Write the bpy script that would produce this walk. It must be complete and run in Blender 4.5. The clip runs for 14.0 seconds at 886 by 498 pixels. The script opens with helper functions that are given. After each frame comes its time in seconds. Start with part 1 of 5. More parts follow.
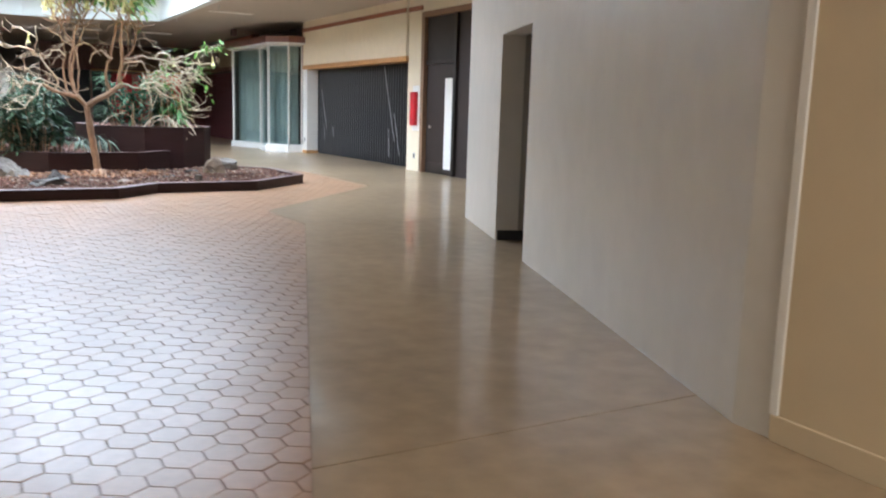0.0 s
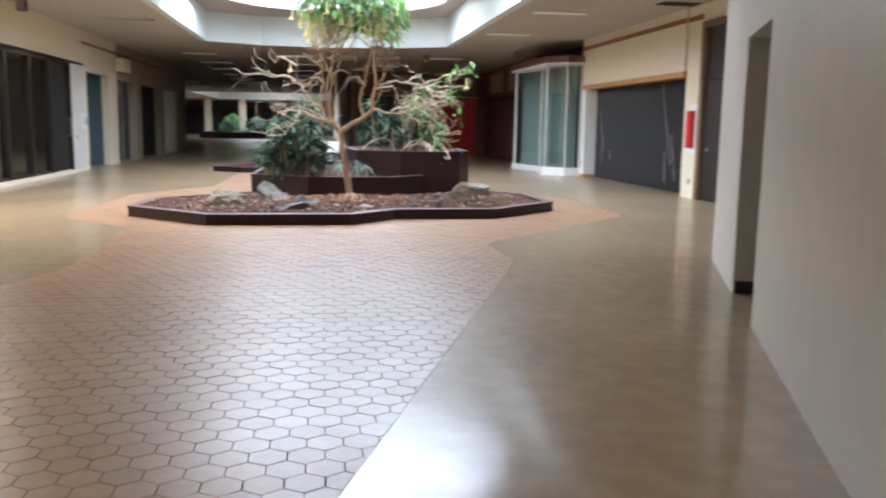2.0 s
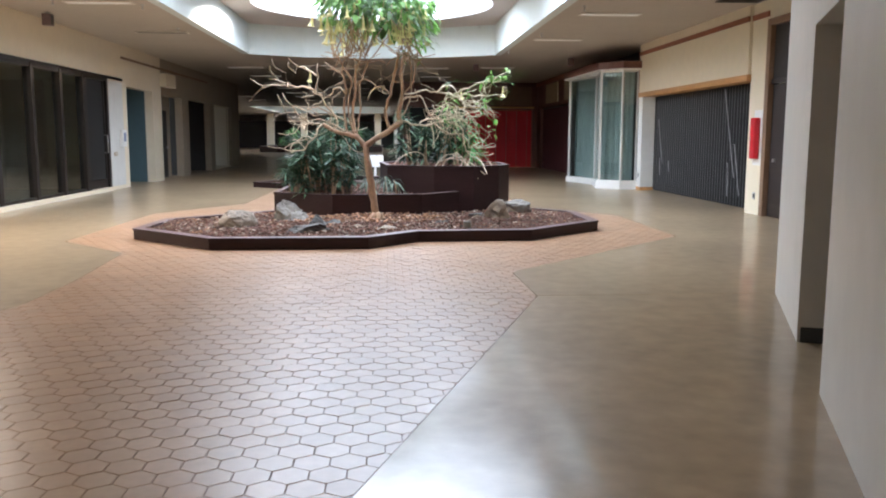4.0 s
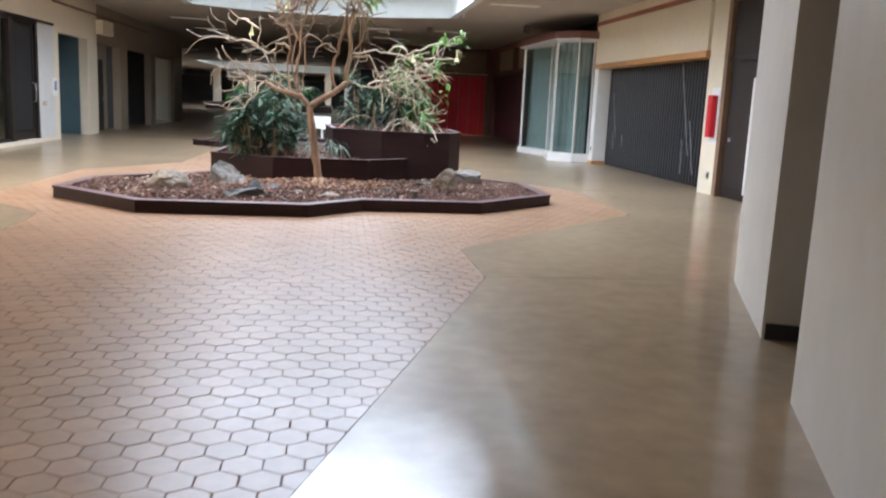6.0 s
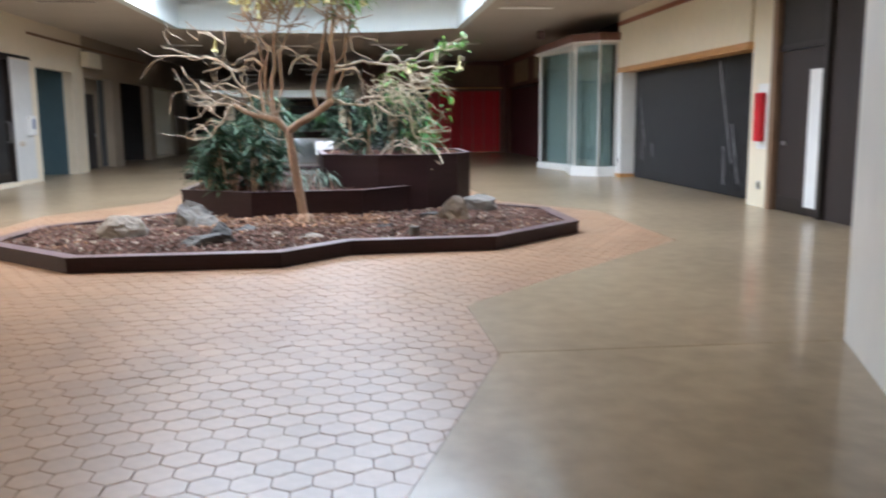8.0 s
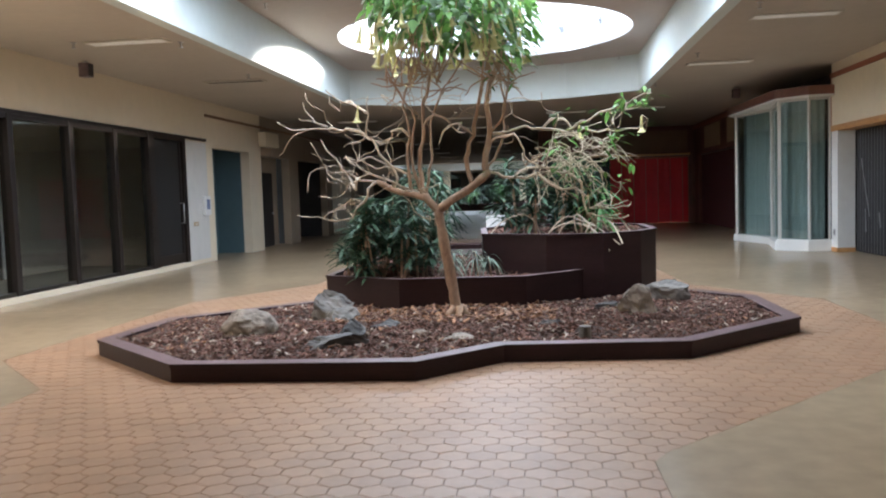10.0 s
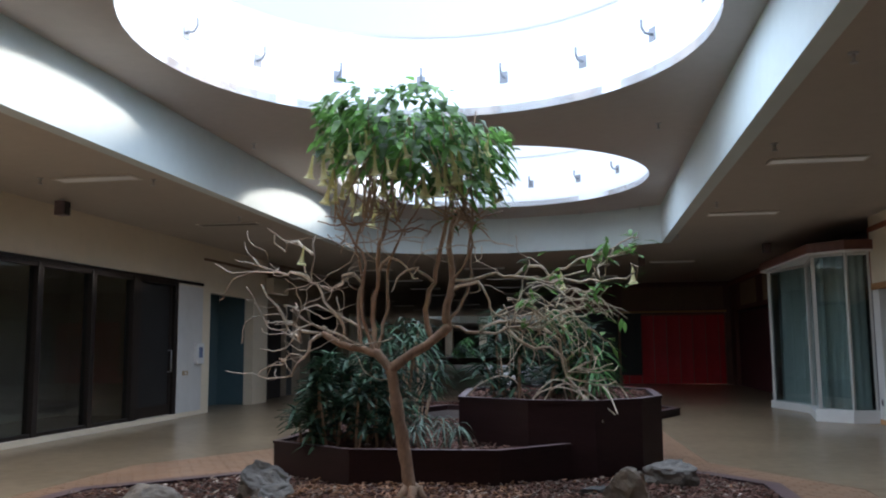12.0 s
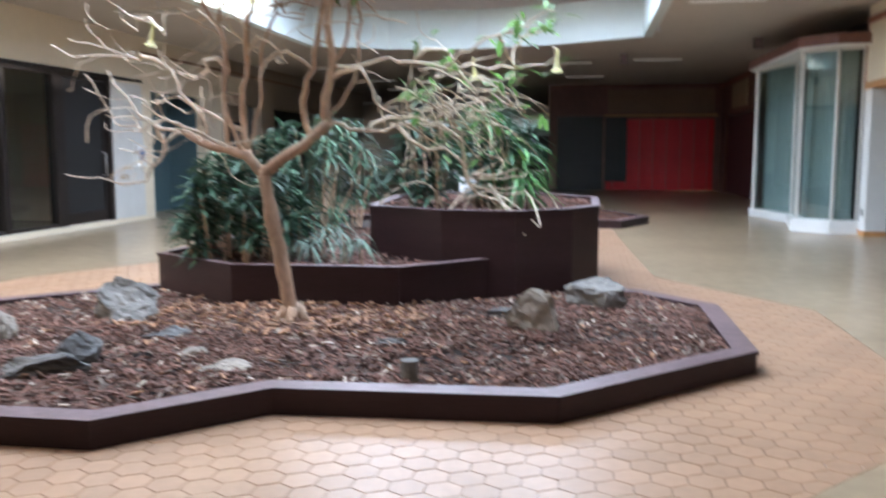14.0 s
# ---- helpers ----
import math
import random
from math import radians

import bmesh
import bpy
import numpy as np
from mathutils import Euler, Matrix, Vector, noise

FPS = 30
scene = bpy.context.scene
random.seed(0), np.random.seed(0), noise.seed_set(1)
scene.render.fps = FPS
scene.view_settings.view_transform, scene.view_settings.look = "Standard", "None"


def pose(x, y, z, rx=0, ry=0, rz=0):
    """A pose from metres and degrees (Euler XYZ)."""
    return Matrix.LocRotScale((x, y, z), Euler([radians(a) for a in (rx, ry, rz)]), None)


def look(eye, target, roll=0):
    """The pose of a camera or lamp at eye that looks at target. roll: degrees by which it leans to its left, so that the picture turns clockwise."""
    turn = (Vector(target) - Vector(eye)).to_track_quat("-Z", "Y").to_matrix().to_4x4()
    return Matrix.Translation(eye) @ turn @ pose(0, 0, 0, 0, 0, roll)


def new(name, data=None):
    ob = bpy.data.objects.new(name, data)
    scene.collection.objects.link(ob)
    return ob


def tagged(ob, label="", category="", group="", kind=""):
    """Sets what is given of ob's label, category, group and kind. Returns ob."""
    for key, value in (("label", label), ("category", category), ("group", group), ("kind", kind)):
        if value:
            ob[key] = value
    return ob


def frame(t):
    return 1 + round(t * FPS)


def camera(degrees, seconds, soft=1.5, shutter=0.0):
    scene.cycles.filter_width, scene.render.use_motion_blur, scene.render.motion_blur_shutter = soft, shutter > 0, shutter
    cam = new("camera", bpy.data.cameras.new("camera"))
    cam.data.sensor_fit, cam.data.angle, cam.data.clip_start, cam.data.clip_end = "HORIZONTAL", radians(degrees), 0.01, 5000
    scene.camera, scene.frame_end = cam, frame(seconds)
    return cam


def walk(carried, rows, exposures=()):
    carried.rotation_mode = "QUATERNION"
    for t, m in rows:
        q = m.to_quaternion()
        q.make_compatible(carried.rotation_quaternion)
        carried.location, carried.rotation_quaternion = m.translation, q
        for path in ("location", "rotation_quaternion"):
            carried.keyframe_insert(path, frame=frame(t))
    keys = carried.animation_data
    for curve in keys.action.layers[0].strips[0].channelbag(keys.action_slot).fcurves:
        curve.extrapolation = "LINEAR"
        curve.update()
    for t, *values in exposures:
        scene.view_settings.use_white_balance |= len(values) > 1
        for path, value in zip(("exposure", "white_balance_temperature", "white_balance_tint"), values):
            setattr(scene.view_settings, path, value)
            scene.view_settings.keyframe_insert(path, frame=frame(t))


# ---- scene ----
cam = camera(56.0, 14.0, soft=2.0, shutter=0.5)
PATH = [
    (0, (0.566, 0.155, 1.381), (1.537, 1.872, 1.055), 1.7),
    (0.5, (0.939, 0.226, 1.394), (1.902, 1.938, 1.02), 2.9),
    (1, (1.277, 0.417, 1.451), (2.035, 2.225, 1.055), 1.4),
    (1.5, (1.624, 0.611, 1.444), (2.173, 2.492, 1.044), 1.9),
    (2, (1.952, 0.977, 1.427), (2.237, 2.935, 1.133), 0.9),
    (2.5, (2.195, 1.363, 1.417), (2.342, 3.325, 1.061), -0.7),
    (3, (2.444, 1.721, 1.422), (2.572, 3.682, 1.048), -0.1),
    (3.2, (2.526, 1.855, 1.45), (2.655, 3.833, 1.184), 0.2),
    (5.3, (2.668, 2.291, 1.442), (2.802, 4.262, 1.13), -0.2),
    (5.5, (2.642, 2.352, 1.445), (2.847, 4.302, 1.052), -0.1),
    (6, (2.711, 2.717, 1.45), (2.965, 4.67, 1.103), 2.7),
    (6.5, (2.791, 3.124, 1.424), (3.11, 5.08, 1.157), 1.8),
    (7, (2.914, 3.657, 1.406), (3.287, 5.595, 1.084), -0.4),
    (7.5, (3.064, 4.134, 1.415), (3.455, 6.07, 1.102), 1.8),
    (8, (3.151, 4.666, 1.424), (3.345, 6.633, 1.117), -0.5),
    (8.5, (3.271, 5.11, 1.421), (3.236, 7.106, 1.289), 1.5),
    (8.7, (3.283, 5.253, 1.446), (3.168, 7.242, 1.273), 1.7),
    (10.8, (3.635, 7.039, 1.485), (3.392, 9.024, 1.468), -1.9),
    (11, (3.73, 7.157, 1.493), (3.495, 9.143, 1.526), -1.5),
    (11.5, (3.894, 7.49, 1.494), (3.537, 9.45, 1.667), -1.2),
    (12, (4.044, 7.827, 1.497), (3.712, 9.785, 1.729), -0.4),
    (12.5, (4.207, 8.212, 1.521), (3.751, 10.159, 1.541), -0.9),
    (13, (4.373, 8.491, 1.492), (3.804, 10.408, 1.438), 0.8),
    (13.5, (4.565, 8.853, 1.475), (4.062, 10.787, 1.39), 1.5),
    (14, (4.748, 9.228, 1.462), (4.41, 11.186, 1.229), -0.1),
]
EXPOSURES = [(0.0, 2.22, 5900, 13), (1.5, 2.1, 5950, 13), (2.0, 2.05, 6000, 14), (2.5, 1.83, 6000, 14), (3.0, 2.04, 5950, 14), (4.6, 1.85, 6050, 15), (5.5, 1.61, 5900, 15),
             (6.0, 1.98, 6000, 16), (7.5, 1.97, 5950, 15), (8.5, 1.74, 5900, 13), (9.5, 1.55, 6000, 14), (11.0, 1.12, 5900, 13), (11.5, 0.7, 6150, 16),
             (12.0, 0.15, 5650, 14), (12.5, 1.2, 8800, 41), (13.0, 1.62, 7250, 29), (13.5, 1.95, 5800, 16), (14.0, 1.97, 5550, 13)]
walk(cam, [(t, look(eye, target, roll)) for t, eye, target, roll in PATH], EXPOSURES)

# ---- sky, sun and skylight ----
SUN_WAY = Vector((-1.0, -0.34, -0.325)).normalized()     # the way the low sun's light travels
world = bpy.data.worlds.new("sky_world")
world.use_nodes = True
scene.world = world
wnt = world.node_tree
sky = wnt.nodes.new("ShaderNodeTexSky")
sky.sky_type = 'NISHITA'
sky.sun_disc = False
sky.sun_elevation = radians(17)
sky.sun_rotation = radians(71)
wnt.nodes["Background"].inputs[1].default_value = 0.15
wnt.links.new(sky.outputs[0], wnt.nodes["Background"].inputs[0])

sun_data = bpy.data.lights.new("sun", 'SUN')
sun_data.energy = 4.0
sun_data.angle = radians(4.5)
sun_data.color = (1.0, 0.86, 0.68)
sun = new("sun", sun_data)
sun.matrix_world = look((30, 6, 16), Vector((30, 6, 16)) + SUN_WAY)

CIRCLES = [(2.38, 16.35), (2.25, 24.4)]                  # centres of the court's two skylight drums
DRUM_R, Z_CEIL, Z_UP, DRUM_H = 3.1, 3.9, 4.8, 1.2
FAR_CIRCLES = [(-3.2, 79.5), (-3.2, 89.3)]             # the next court's skylights


def sky_lamp(x, y, z, radius, watts):
    d = bpy.data.lights.new("skylight_lamp", 'AREA')
    d.shape, d.size, d.energy = 'DISK', 2 * radius, watts
    d.color = (0.78, 0.89, 1.0)
    ob = new("skylight_lamp", d)
    ob.matrix_world = pose(x, y, z)
    return ob


for cx, cy in CIRCLES:
    sky_lamp(cx, cy, Z_UP + DRUM_H - 0.02, DRUM_R - 0.06, 325 if cy < 20 else 170)
for cx, cy in FAR_CIRCLES:
    sky_lamp(cx, cy, Z_UP + DRUM_H - 0.02, DRUM_R - 0.06, 260)


def added_ceiling_lamp(x, y, watts):
    d = bpy.data.lights.new("added_ceiling_lamp", 'AREA')
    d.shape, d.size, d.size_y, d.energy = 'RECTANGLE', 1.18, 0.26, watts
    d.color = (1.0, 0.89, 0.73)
    ob = new("added_ceiling_lamp", d)
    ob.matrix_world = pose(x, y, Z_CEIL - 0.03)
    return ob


LIT = [(2.5, -1.1), (-1.2, -3.2), (-4.0, 14.8), (-4.0, 12.9)]      # lit ceiling lights added out of view to brighten: the corridor the walk starts from, and along the west wall
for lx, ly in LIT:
    added_ceiling_lamp(lx, ly, (18 if lx < 0 else 33) if ly < 0 else 36)


# ---- materials ----
def mat(name, color, rough=0.5, var=0.15, scale=6.0, bump=0.1, bscale=60.0, metal=0.0, spec=0.5, coat=0.0,
        dark=None, rough_var=0.0, stretch=(1, 1, 1), island=0.0, obj=0.0, thin=0.0, coat_rough=0.1):
    """A procedural surface: colour mottled at two scales, roughness that varies, and fine relief."""
    m = bpy.data.materials.new(name)
    m.use_nodes = True
    nt = m.node_tree
    n, l = nt.nodes, nt.links
    b = n["Principled BSDF"]
    co = n.new("ShaderNodeTexCoord")
    mp = n.new("ShaderNodeMapping")
    mp.inputs["Scale"].default_value = stretch
    l.new(co.outputs["Object"], mp.inputs[0])
    big = n.new("ShaderNodeTexNoise")
    big.inputs["Scale"].default_value = scale * 0.2
    big.inputs["Detail"].default_value = 5
    fine = n.new("ShaderNodeTexNoise")
    fine.inputs["Scale"].default_value = scale * 2.5
    fine.inputs["Detail"].default_value = 6
    l.new(mp.outputs[0], big.inputs[0])
    l.new(mp.outputs[0], fine.inputs[0])
    add = n.new("ShaderNodeMath")
    add.operation = 'MULTIPLY_ADD'
    add.inputs[1].default_value = 0.45
    l.new(fine.outputs[0], add.inputs[0])
    half = n.new("ShaderNodeMath")
    half.operation = 'MULTIPLY'
    half.inputs[1].default_value = 0.55
    l.new(big.outputs[0], half.inputs[0])
    l.new(half.outputs[0], add.inputs[2])
    ramp = n.new("ShaderNodeValToRGB")
    lo = dark or tuple(c * (1 - var) for c in color)
    hi = tuple(min(1.0, c * (1 + var * 0.6)) for c in color)
    ramp.color_ramp.elements[0].position, ramp.color_ramp.elements[1].position = 0.32, 0.68
    ramp.color_ramp.elements[0].color = (*lo, 1)
    ramp.color_ramp.elements[1].color = (*hi, 1)
    l.new(add.outputs[0], ramp.inputs[0])
    col = ramp.outputs[0]
    if island or obj:
        hsv = n.new("ShaderNodeHueSaturation")
        mr = n.new("ShaderNodeMapRange")
        amount = island or obj
        mr.inputs[3].default_value, mr.inputs[4].default_value = 1 - amount, 1 + amount
        if island:
            src = n.new("ShaderNodeNewGeometry").outputs["Random Per Island"]
        else:
            src = n.new("ShaderNodeObjectInfo").outputs["Random"]
        l.new(src, mr.inputs[0])
        l.new(mr.outputs[0], hsv.inputs["Value"])
        l.new(col, hsv.inputs["Color"])
        col = hsv.outputs[0]
    l.new(col, b.inputs["Base Color"])
    b.inputs["Roughness"].default_value = rough
    if rough_var:
        rr = n.new("ShaderNodeMapRange")
        wear = n.new("ShaderNodeTexNoise")
        wear.inputs["Scale"].default_value = scale * 0.25
        wear.inputs["Detail"].default_value = 2
        l.new(mp.outputs[0], wear.inputs[0])
        rr.inputs[1].default_value, rr.inputs[2].default_value = 0.2, 0.8
        rr.inputs[3].default_value, rr.inputs[4].default_value = max(0.02, rough - rough_var), rough + rough_var
        l.new(wear.outputs[0], rr.inputs[0])
        l.new(rr.outputs[0], b.inputs["Roughness"])
    b.inputs["Metallic"].default_value = metal
    b.inputs["Specular IOR Level"].default_value = spec
    b.inputs["Coat Weight"].default_value = coat
    b.inputs["Coat Roughness"].default_value = coat_rough
    if thin:
        tl = n.new("ShaderNodeBsdfTranslucent")
        mx = n.new("ShaderNodeMixShader")
        mx.inputs[0].default_value = thin
        l.new(col, tl.inputs[0])
        l.new(b.outputs[0], mx.inputs[1])
        l.new(tl.outputs[0], mx.inputs[2])
        l.new(mx.outputs[0], n["Material Output"].inputs[0])
    if bump:
        bn = n.new("ShaderNodeTexNoise")
        bn.inputs["Scale"].default_value = bscale
        bn.inputs["Detail"].default_value = 4
        l.new(mp.outputs[0], bn.inputs[0])
        bp = n.new("ShaderNodeBump")
        bp.inputs["Strength"].default_value = bump
        bp.inputs["Distance"].default_value = 0.01
        l.new(bn.outputs[0], bp.inputs["Height"])
        l.new(bp.outputs[0], b.inputs["Normal"])
    return m


def glass_mat(name, color, clear, rough=0.03):
    """A window pane: see-through with its tint, and a mirror sheen by Fresnel."""
    m = bpy.data.materials.new(name)
    m.use_nodes = True
    n, l = m.node_tree.nodes, m.node_tree.links
    n.remove(n["Principled BSDF"])
    tr = n.new("ShaderNodeBsdfTransparent")
    tr.inputs[0].default_value = (*[c * clear for c in color], 1)
    gl = n.new("ShaderNodeBsdfGlossy")
    gl.inputs["Roughness"].default_value = rough
    gl.inputs[0].default_value = (0.9, 0.95, 0.95, 1)
    lw = n.new("ShaderNodeLayerWeight")
    lw.inputs[0].default_value = 0.5
    pw = n.new("ShaderNodeMath")
    pw.operation = 'POWER'
    pw.inputs[1].default_value = 4.0
    sc_ = n.new("ShaderNodeMath")
    sc_.operation = 'MULTIPLY_ADD'
    sc_.inputs[1].default_value, sc_.inputs[2].default_value = 0.6, 0.085
    mx = n.new("ShaderNodeMixShader")
    l.new(lw.outputs["Facing"], pw.inputs[0])
    l.new(pw.outputs[0], sc_.inputs[0])
    l.new(sc_.outputs[0], mx.inputs[0])
    l.new(tr.outputs[0], mx.inputs[1])
    l.new(gl.outputs[0], mx.inputs[2])
    l.new(mx.outputs[0], n["Material Output"].inputs[0])
    return m


M_CREAM = mat("cream_paint", (0.74, 0.66, 0.50), 0.6, 0.06, 2.0, 0.12, 90)
M_BEIGE = mat("beige_paint", (0.73, 0.635, 0.475), 0.6, 0.06, 2.0, 0.12, 90)
M_TAN = mat("tan_paint", (0.60, 0.50, 0.34), 0.55, 0.05, 1.5, 0.1, 120)
M_GREY = mat("grey_white_satin_paint", (0.615, 0.60, 0.56), 0.40, 0.09, 1.8, 0.08, 70, stretch=(1, 1, 0.7), spec=0.4)
M_WHITE = mat("white_paint", (0.78, 0.78, 0.75), 0.5, 0.06, 3.0, 0.1, 80)
M_SHADEGREY = mat("shaded_grey_paint", (0.30, 0.29, 0.27), 0.6, 0.08, 2.0, 0.1, 90)
M_CEIL = mat("ceiling_plaster", (0.49, 0.44, 0.375), 0.85, 0.07, 2.5, 0.25, 140)
M_UPCEIL = mat("upper_ceiling_plaster", (0.52, 0.47, 0.43), 0.85, 0.07, 2.5, 0.25, 140)
M_WELL = mat("pale_green_white_plaster", (0.665, 0.735, 0.715), 0.7, 0.05, 2.0, 0.15, 100)
M_DRUM = mat("white_drum_enamel", (0.85, 0.87, 0.88), 0.5, 0.03, 3.0, 0.05, 80)
M_CONC = mat("polished_concrete", (0.362, 0.27, 0.168), 0.37, 0.32, 2.2, 0.02, 30, spec=0.2, coat=0.46, coat_rough=0.125)
M_GROUT = mat("brown_grout", (0.25, 0.158, 0.106), 0.8, 0.25, 8.0, 0.3, 120)
M_TILE = mat("glazed_terracotta_tile", (0.372, 0.226, 0.134), 0.33, 0.16, 7.0, 0.02, 45, spec=0.58, rough_var=0.05, obj=0.07)
M_TILE_I = mat("glazed_terracotta_tiles", (0.372, 0.226, 0.134), 0.33, 0.16, 7.0, 0.02, 45, spec=0.58, rough_var=0.05, island=0.07)
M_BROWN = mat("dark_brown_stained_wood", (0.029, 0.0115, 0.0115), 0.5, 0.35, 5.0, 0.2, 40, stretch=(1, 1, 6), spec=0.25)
M_BROWNTOP = mat("paler_brown_wood", (0.175, 0.118, 0.118), 0.36, 0.45, 6.0, 0.25, 35, spec=0.5)
M_SOIL = mat("dark_soil", (0.045, 0.028, 0.02), 0.95, 0.4, 14.0, 0.9, 40)
M_MULCH = mat("bark_mulch", (0.150, 0.071, 0.047), 0.85, 0.4, 20.0, 0.5, 60, island=0.5)
M_GREYCHIP = mat("weathered_wood_chip", (0.22, 0.16, 0.12), 0.8, 0.35, 20.0, 0.3, 60, island=0.5)
M_PALECHIP = mat("pale_wood_chip", (0.50, 0.40, 0.31), 0.75, 0.3, 20.0, 0.2, 50, island=0.4)
M_DRYLEAF = mat("dry_orange_leaves", (0.30, 0.15, 0.075), 0.7, 0.3, 20.0, 0.2, 50, island=0.5)
M_BARK = mat("pale_tan_bark", (0.46, 0.30, 0.195), 0.75, 0.5, 12.0, 0.8, 70, stretch=(1, 1, 0.4))
M_TWIG = mat("pale_dry_twig", (0.66, 0.53, 0.39), 0.75, 0.5, 16.0, 0.5, 80)
M_LEAF = mat("fresh_green_leaf", (0.135, 0.26, 0.06), 0.45, 0.3, 10.0, 0.1, 60, island=0.6, thin=0.45)
M_STRAP = mat("dark_green_strap_leaf", (0.052, 0.096, 0.052), 0.45, 0.35, 10.0, 0.1, 60, island=0.6, spec=0.22, thin=0.15)
M_SPIDER = mat("grey_green_striped_leaf", (0.13, 0.19, 0.13), 0.5, 0.3, 12.0, 0.1, 60, island=0.5)
M_FLOWER = mat("pale_yellow_petal", (0.72, 0.66, 0.34), 0.55, 0.2, 12.0, 0.1, 50, obj=0.12, thin=0.5)
M_ROCK = mat("grey_rock", (0.19, 0.172, 0.15), 0.85, 0.5, 7.0, 1.0, 26)
M_ROCKTAN = mat("tan_rock", (0.30, 0.25, 0.20), 0.85, 0.42, 7.0, 1.0, 26)
M_ROCKDARK = mat("dark_rock", (0.085, 0.077, 0.070), 0.6, 0.5, 9.0, 0.9, 22)
M_GATE = mat("black_gate_vinyl", (0.0135, 0.014, 0.0165), 0.42, 0.55, 6.0, 0.25, 30, spec=0.4, stretch=(0.4, 0.4, 7))
M_GATERIB = mat("worn_gate_rib", (0.060, 0.060, 0.063), 0.35, 0.3, 8.0)
M_YUCCA = mat("mid_green_yucca_leaf", (0.085, 0.21, 0.05), 0.45, 0.3, 10.0, 0.1, 60, island=0.5, thin=0.25)
M_DIMTAN = mat("dimmed_tan_paint", (0.36, 0.29, 0.21), 0.6, 0.1, 2.0, 0.12, 90)
M_DOORWOOD = mat("dark_brown_door_wood", (0.022, 0.013, 0.010), 0.55, 0.3, 5.0, 0.15, 40, stretch=(6, 6, 0.6))
M_GATESTREAK = mat("pale_streak", (0.30, 0.30, 0.31), 0.6, 0.3, 10.0)
M_RED = mat("red_gate_vinyl", (0.68, 0.022, 0.030), 0.5, 0.2, 6.0, 0.1, 60)
M_REDRIB = mat("worn_red_rib", (0.42, 0.17, 0.12), 0.5, 0.3, 8.0)
M_MAROON = mat("maroon_gate_vinyl", (0.075, 0.018, 0.020), 0.45, 0.25, 6.0, 0.1, 60)
M_BRONZE = mat("dark_bronze_aluminium", (0.022, 0.016, 0.013), 0.40, 0.25, 8.0, 0.05, 60, metal=0.2)
M_TRIM = mat("orange_brown_wood_trim", (0.52, 0.27, 0.10), 0.5, 0.3, 8.0, 0.2, 50, stretch=(1, 0.2, 1))
M_REDTRIM = mat("red_brown_wood_trim", (0.30, 0.10, 0.05), 0.5, 0.3, 8.0, 0.2, 50, stretch=(1, 0.2, 1))
M_BLACKBASE = mat("black_rubber_base", (0.018, 0.018, 0.018), 0.5, 0.2, 10.0)
M_PLASTIC = mat("off_white_plastic", (0.74, 0.73, 0.70), 0.4, 0.05, 10.0, 0.02)
M_LENS = mat("white_acrylic_diffuser", (0.80, 0.79, 0.74), 0.4, 0.05, 10.0, 0.05)
# a weak emission brightens the diffusers, those of unlit lights too
M_LENS.node_tree.nodes["Principled BSDF"].inputs["Emission Color"].default_value = (1.0, 0.92, 0.76, 1)
M_LENS.node_tree.nodes["Principled BSDF"].inputs["Emission Strength"].default_value = 0.04
M_LAMPFRAME = mat("lamp_frame_enamel", (0.62, 0.58, 0.50), 0.5, 0.06, 10.0)
M_PANELWOOD = mat("maroon_brown_panelling", (0.175, 0.075, 0.055), 0.5, 0.3, 4.0, 0.15, 40, stretch=(1, 1, 0.3))
M_DARKLENS = mat("dark_grey_diffuser", (0.16, 0.14, 0.11), 0.5, 0.2, 10.0)
M_EXT = mat("red_enamel", (0.55, 0.015, 0.025), 0.35, 0.12, 8.0)
M_STEEL = mat("brushed_steel", (0.5, 0.5, 0.5), 0.35, 0.1, 12.0, metal=0.9)
M_HOOK = mat("grey_hook_enamel", (0.22, 0.23, 0.25), 0.5, 0.1, 12.0)
M_CURTAIN = mat("pale_teal_curtain", (0.42, 0.48, 0.465), 0.85, 0.18, 4.0, 0.3, 40, stretch=(6, 6, 0.4))
M_CURTAIN2 = mat("deep_teal_curtain", (0.31, 0.37, 0.36), 0.85, 0.2, 4.0, 0.3, 40, stretch=(6, 6, 0.4))
M_TEAL = mat("teal_paint", (0.075, 0.125, 0.14), 0.55, 0.1, 3.0, 0.1, 80)
M_SHOPWALL = mat("shop_back_wall_paint", (0.70, 0.63, 0.54), 0.7, 0.1, 2.0, 0.1, 80)
# near-black: dark parts, and shop interiors whose darkness is put into the colour
M_SHOPDARK = mat("dark_and_unlit_shop_surface", (0.035, 0.030, 0.028), 0.7, 0.2, 3.0, 0.1, 60)
M_CARPET = mat("worn_carpet", (0.24, 0.22, 0.19), 0.95, 0.2, 8.0, 0.5, 200)
M_PANEL = mat("tan_sign_panel", (0.42, 0.32, 0.20), 0.6, 0.08, 3.0, 0.1, 80)
M_UMBER = mat("umber_sign_panel", (0.23, 0.135, 0.08), 0.6, 0.15, 3.0, 0.1, 80)
M_BLUE = mat("blue_printed_card", (0.16, 0.20, 0.33), 0.5, 0.2, 20.0)
M_GLASS = glass_mat("clear_shop_glass", (0.90, 0.93, 0.90), 0.92)
M_TEALGLASS = glass_mat("teal_tinted_glass", (0.88, 0.94, 0.93), 0.92, 0.02)
M_DOME = bpy.data.materials.new("milky_acrylic_dome")
M_DOME.use_nodes = True
_n, _l = M_DOME.node_tree.nodes, M_DOME.node_tree.links
_n.remove(_n["Principled BSDF"])
_t, _u, _m = _n.new("ShaderNodeBsdfTranslucent"), _n.new("ShaderNodeBsdfTransparent"), _n.new("ShaderNodeMixShader")
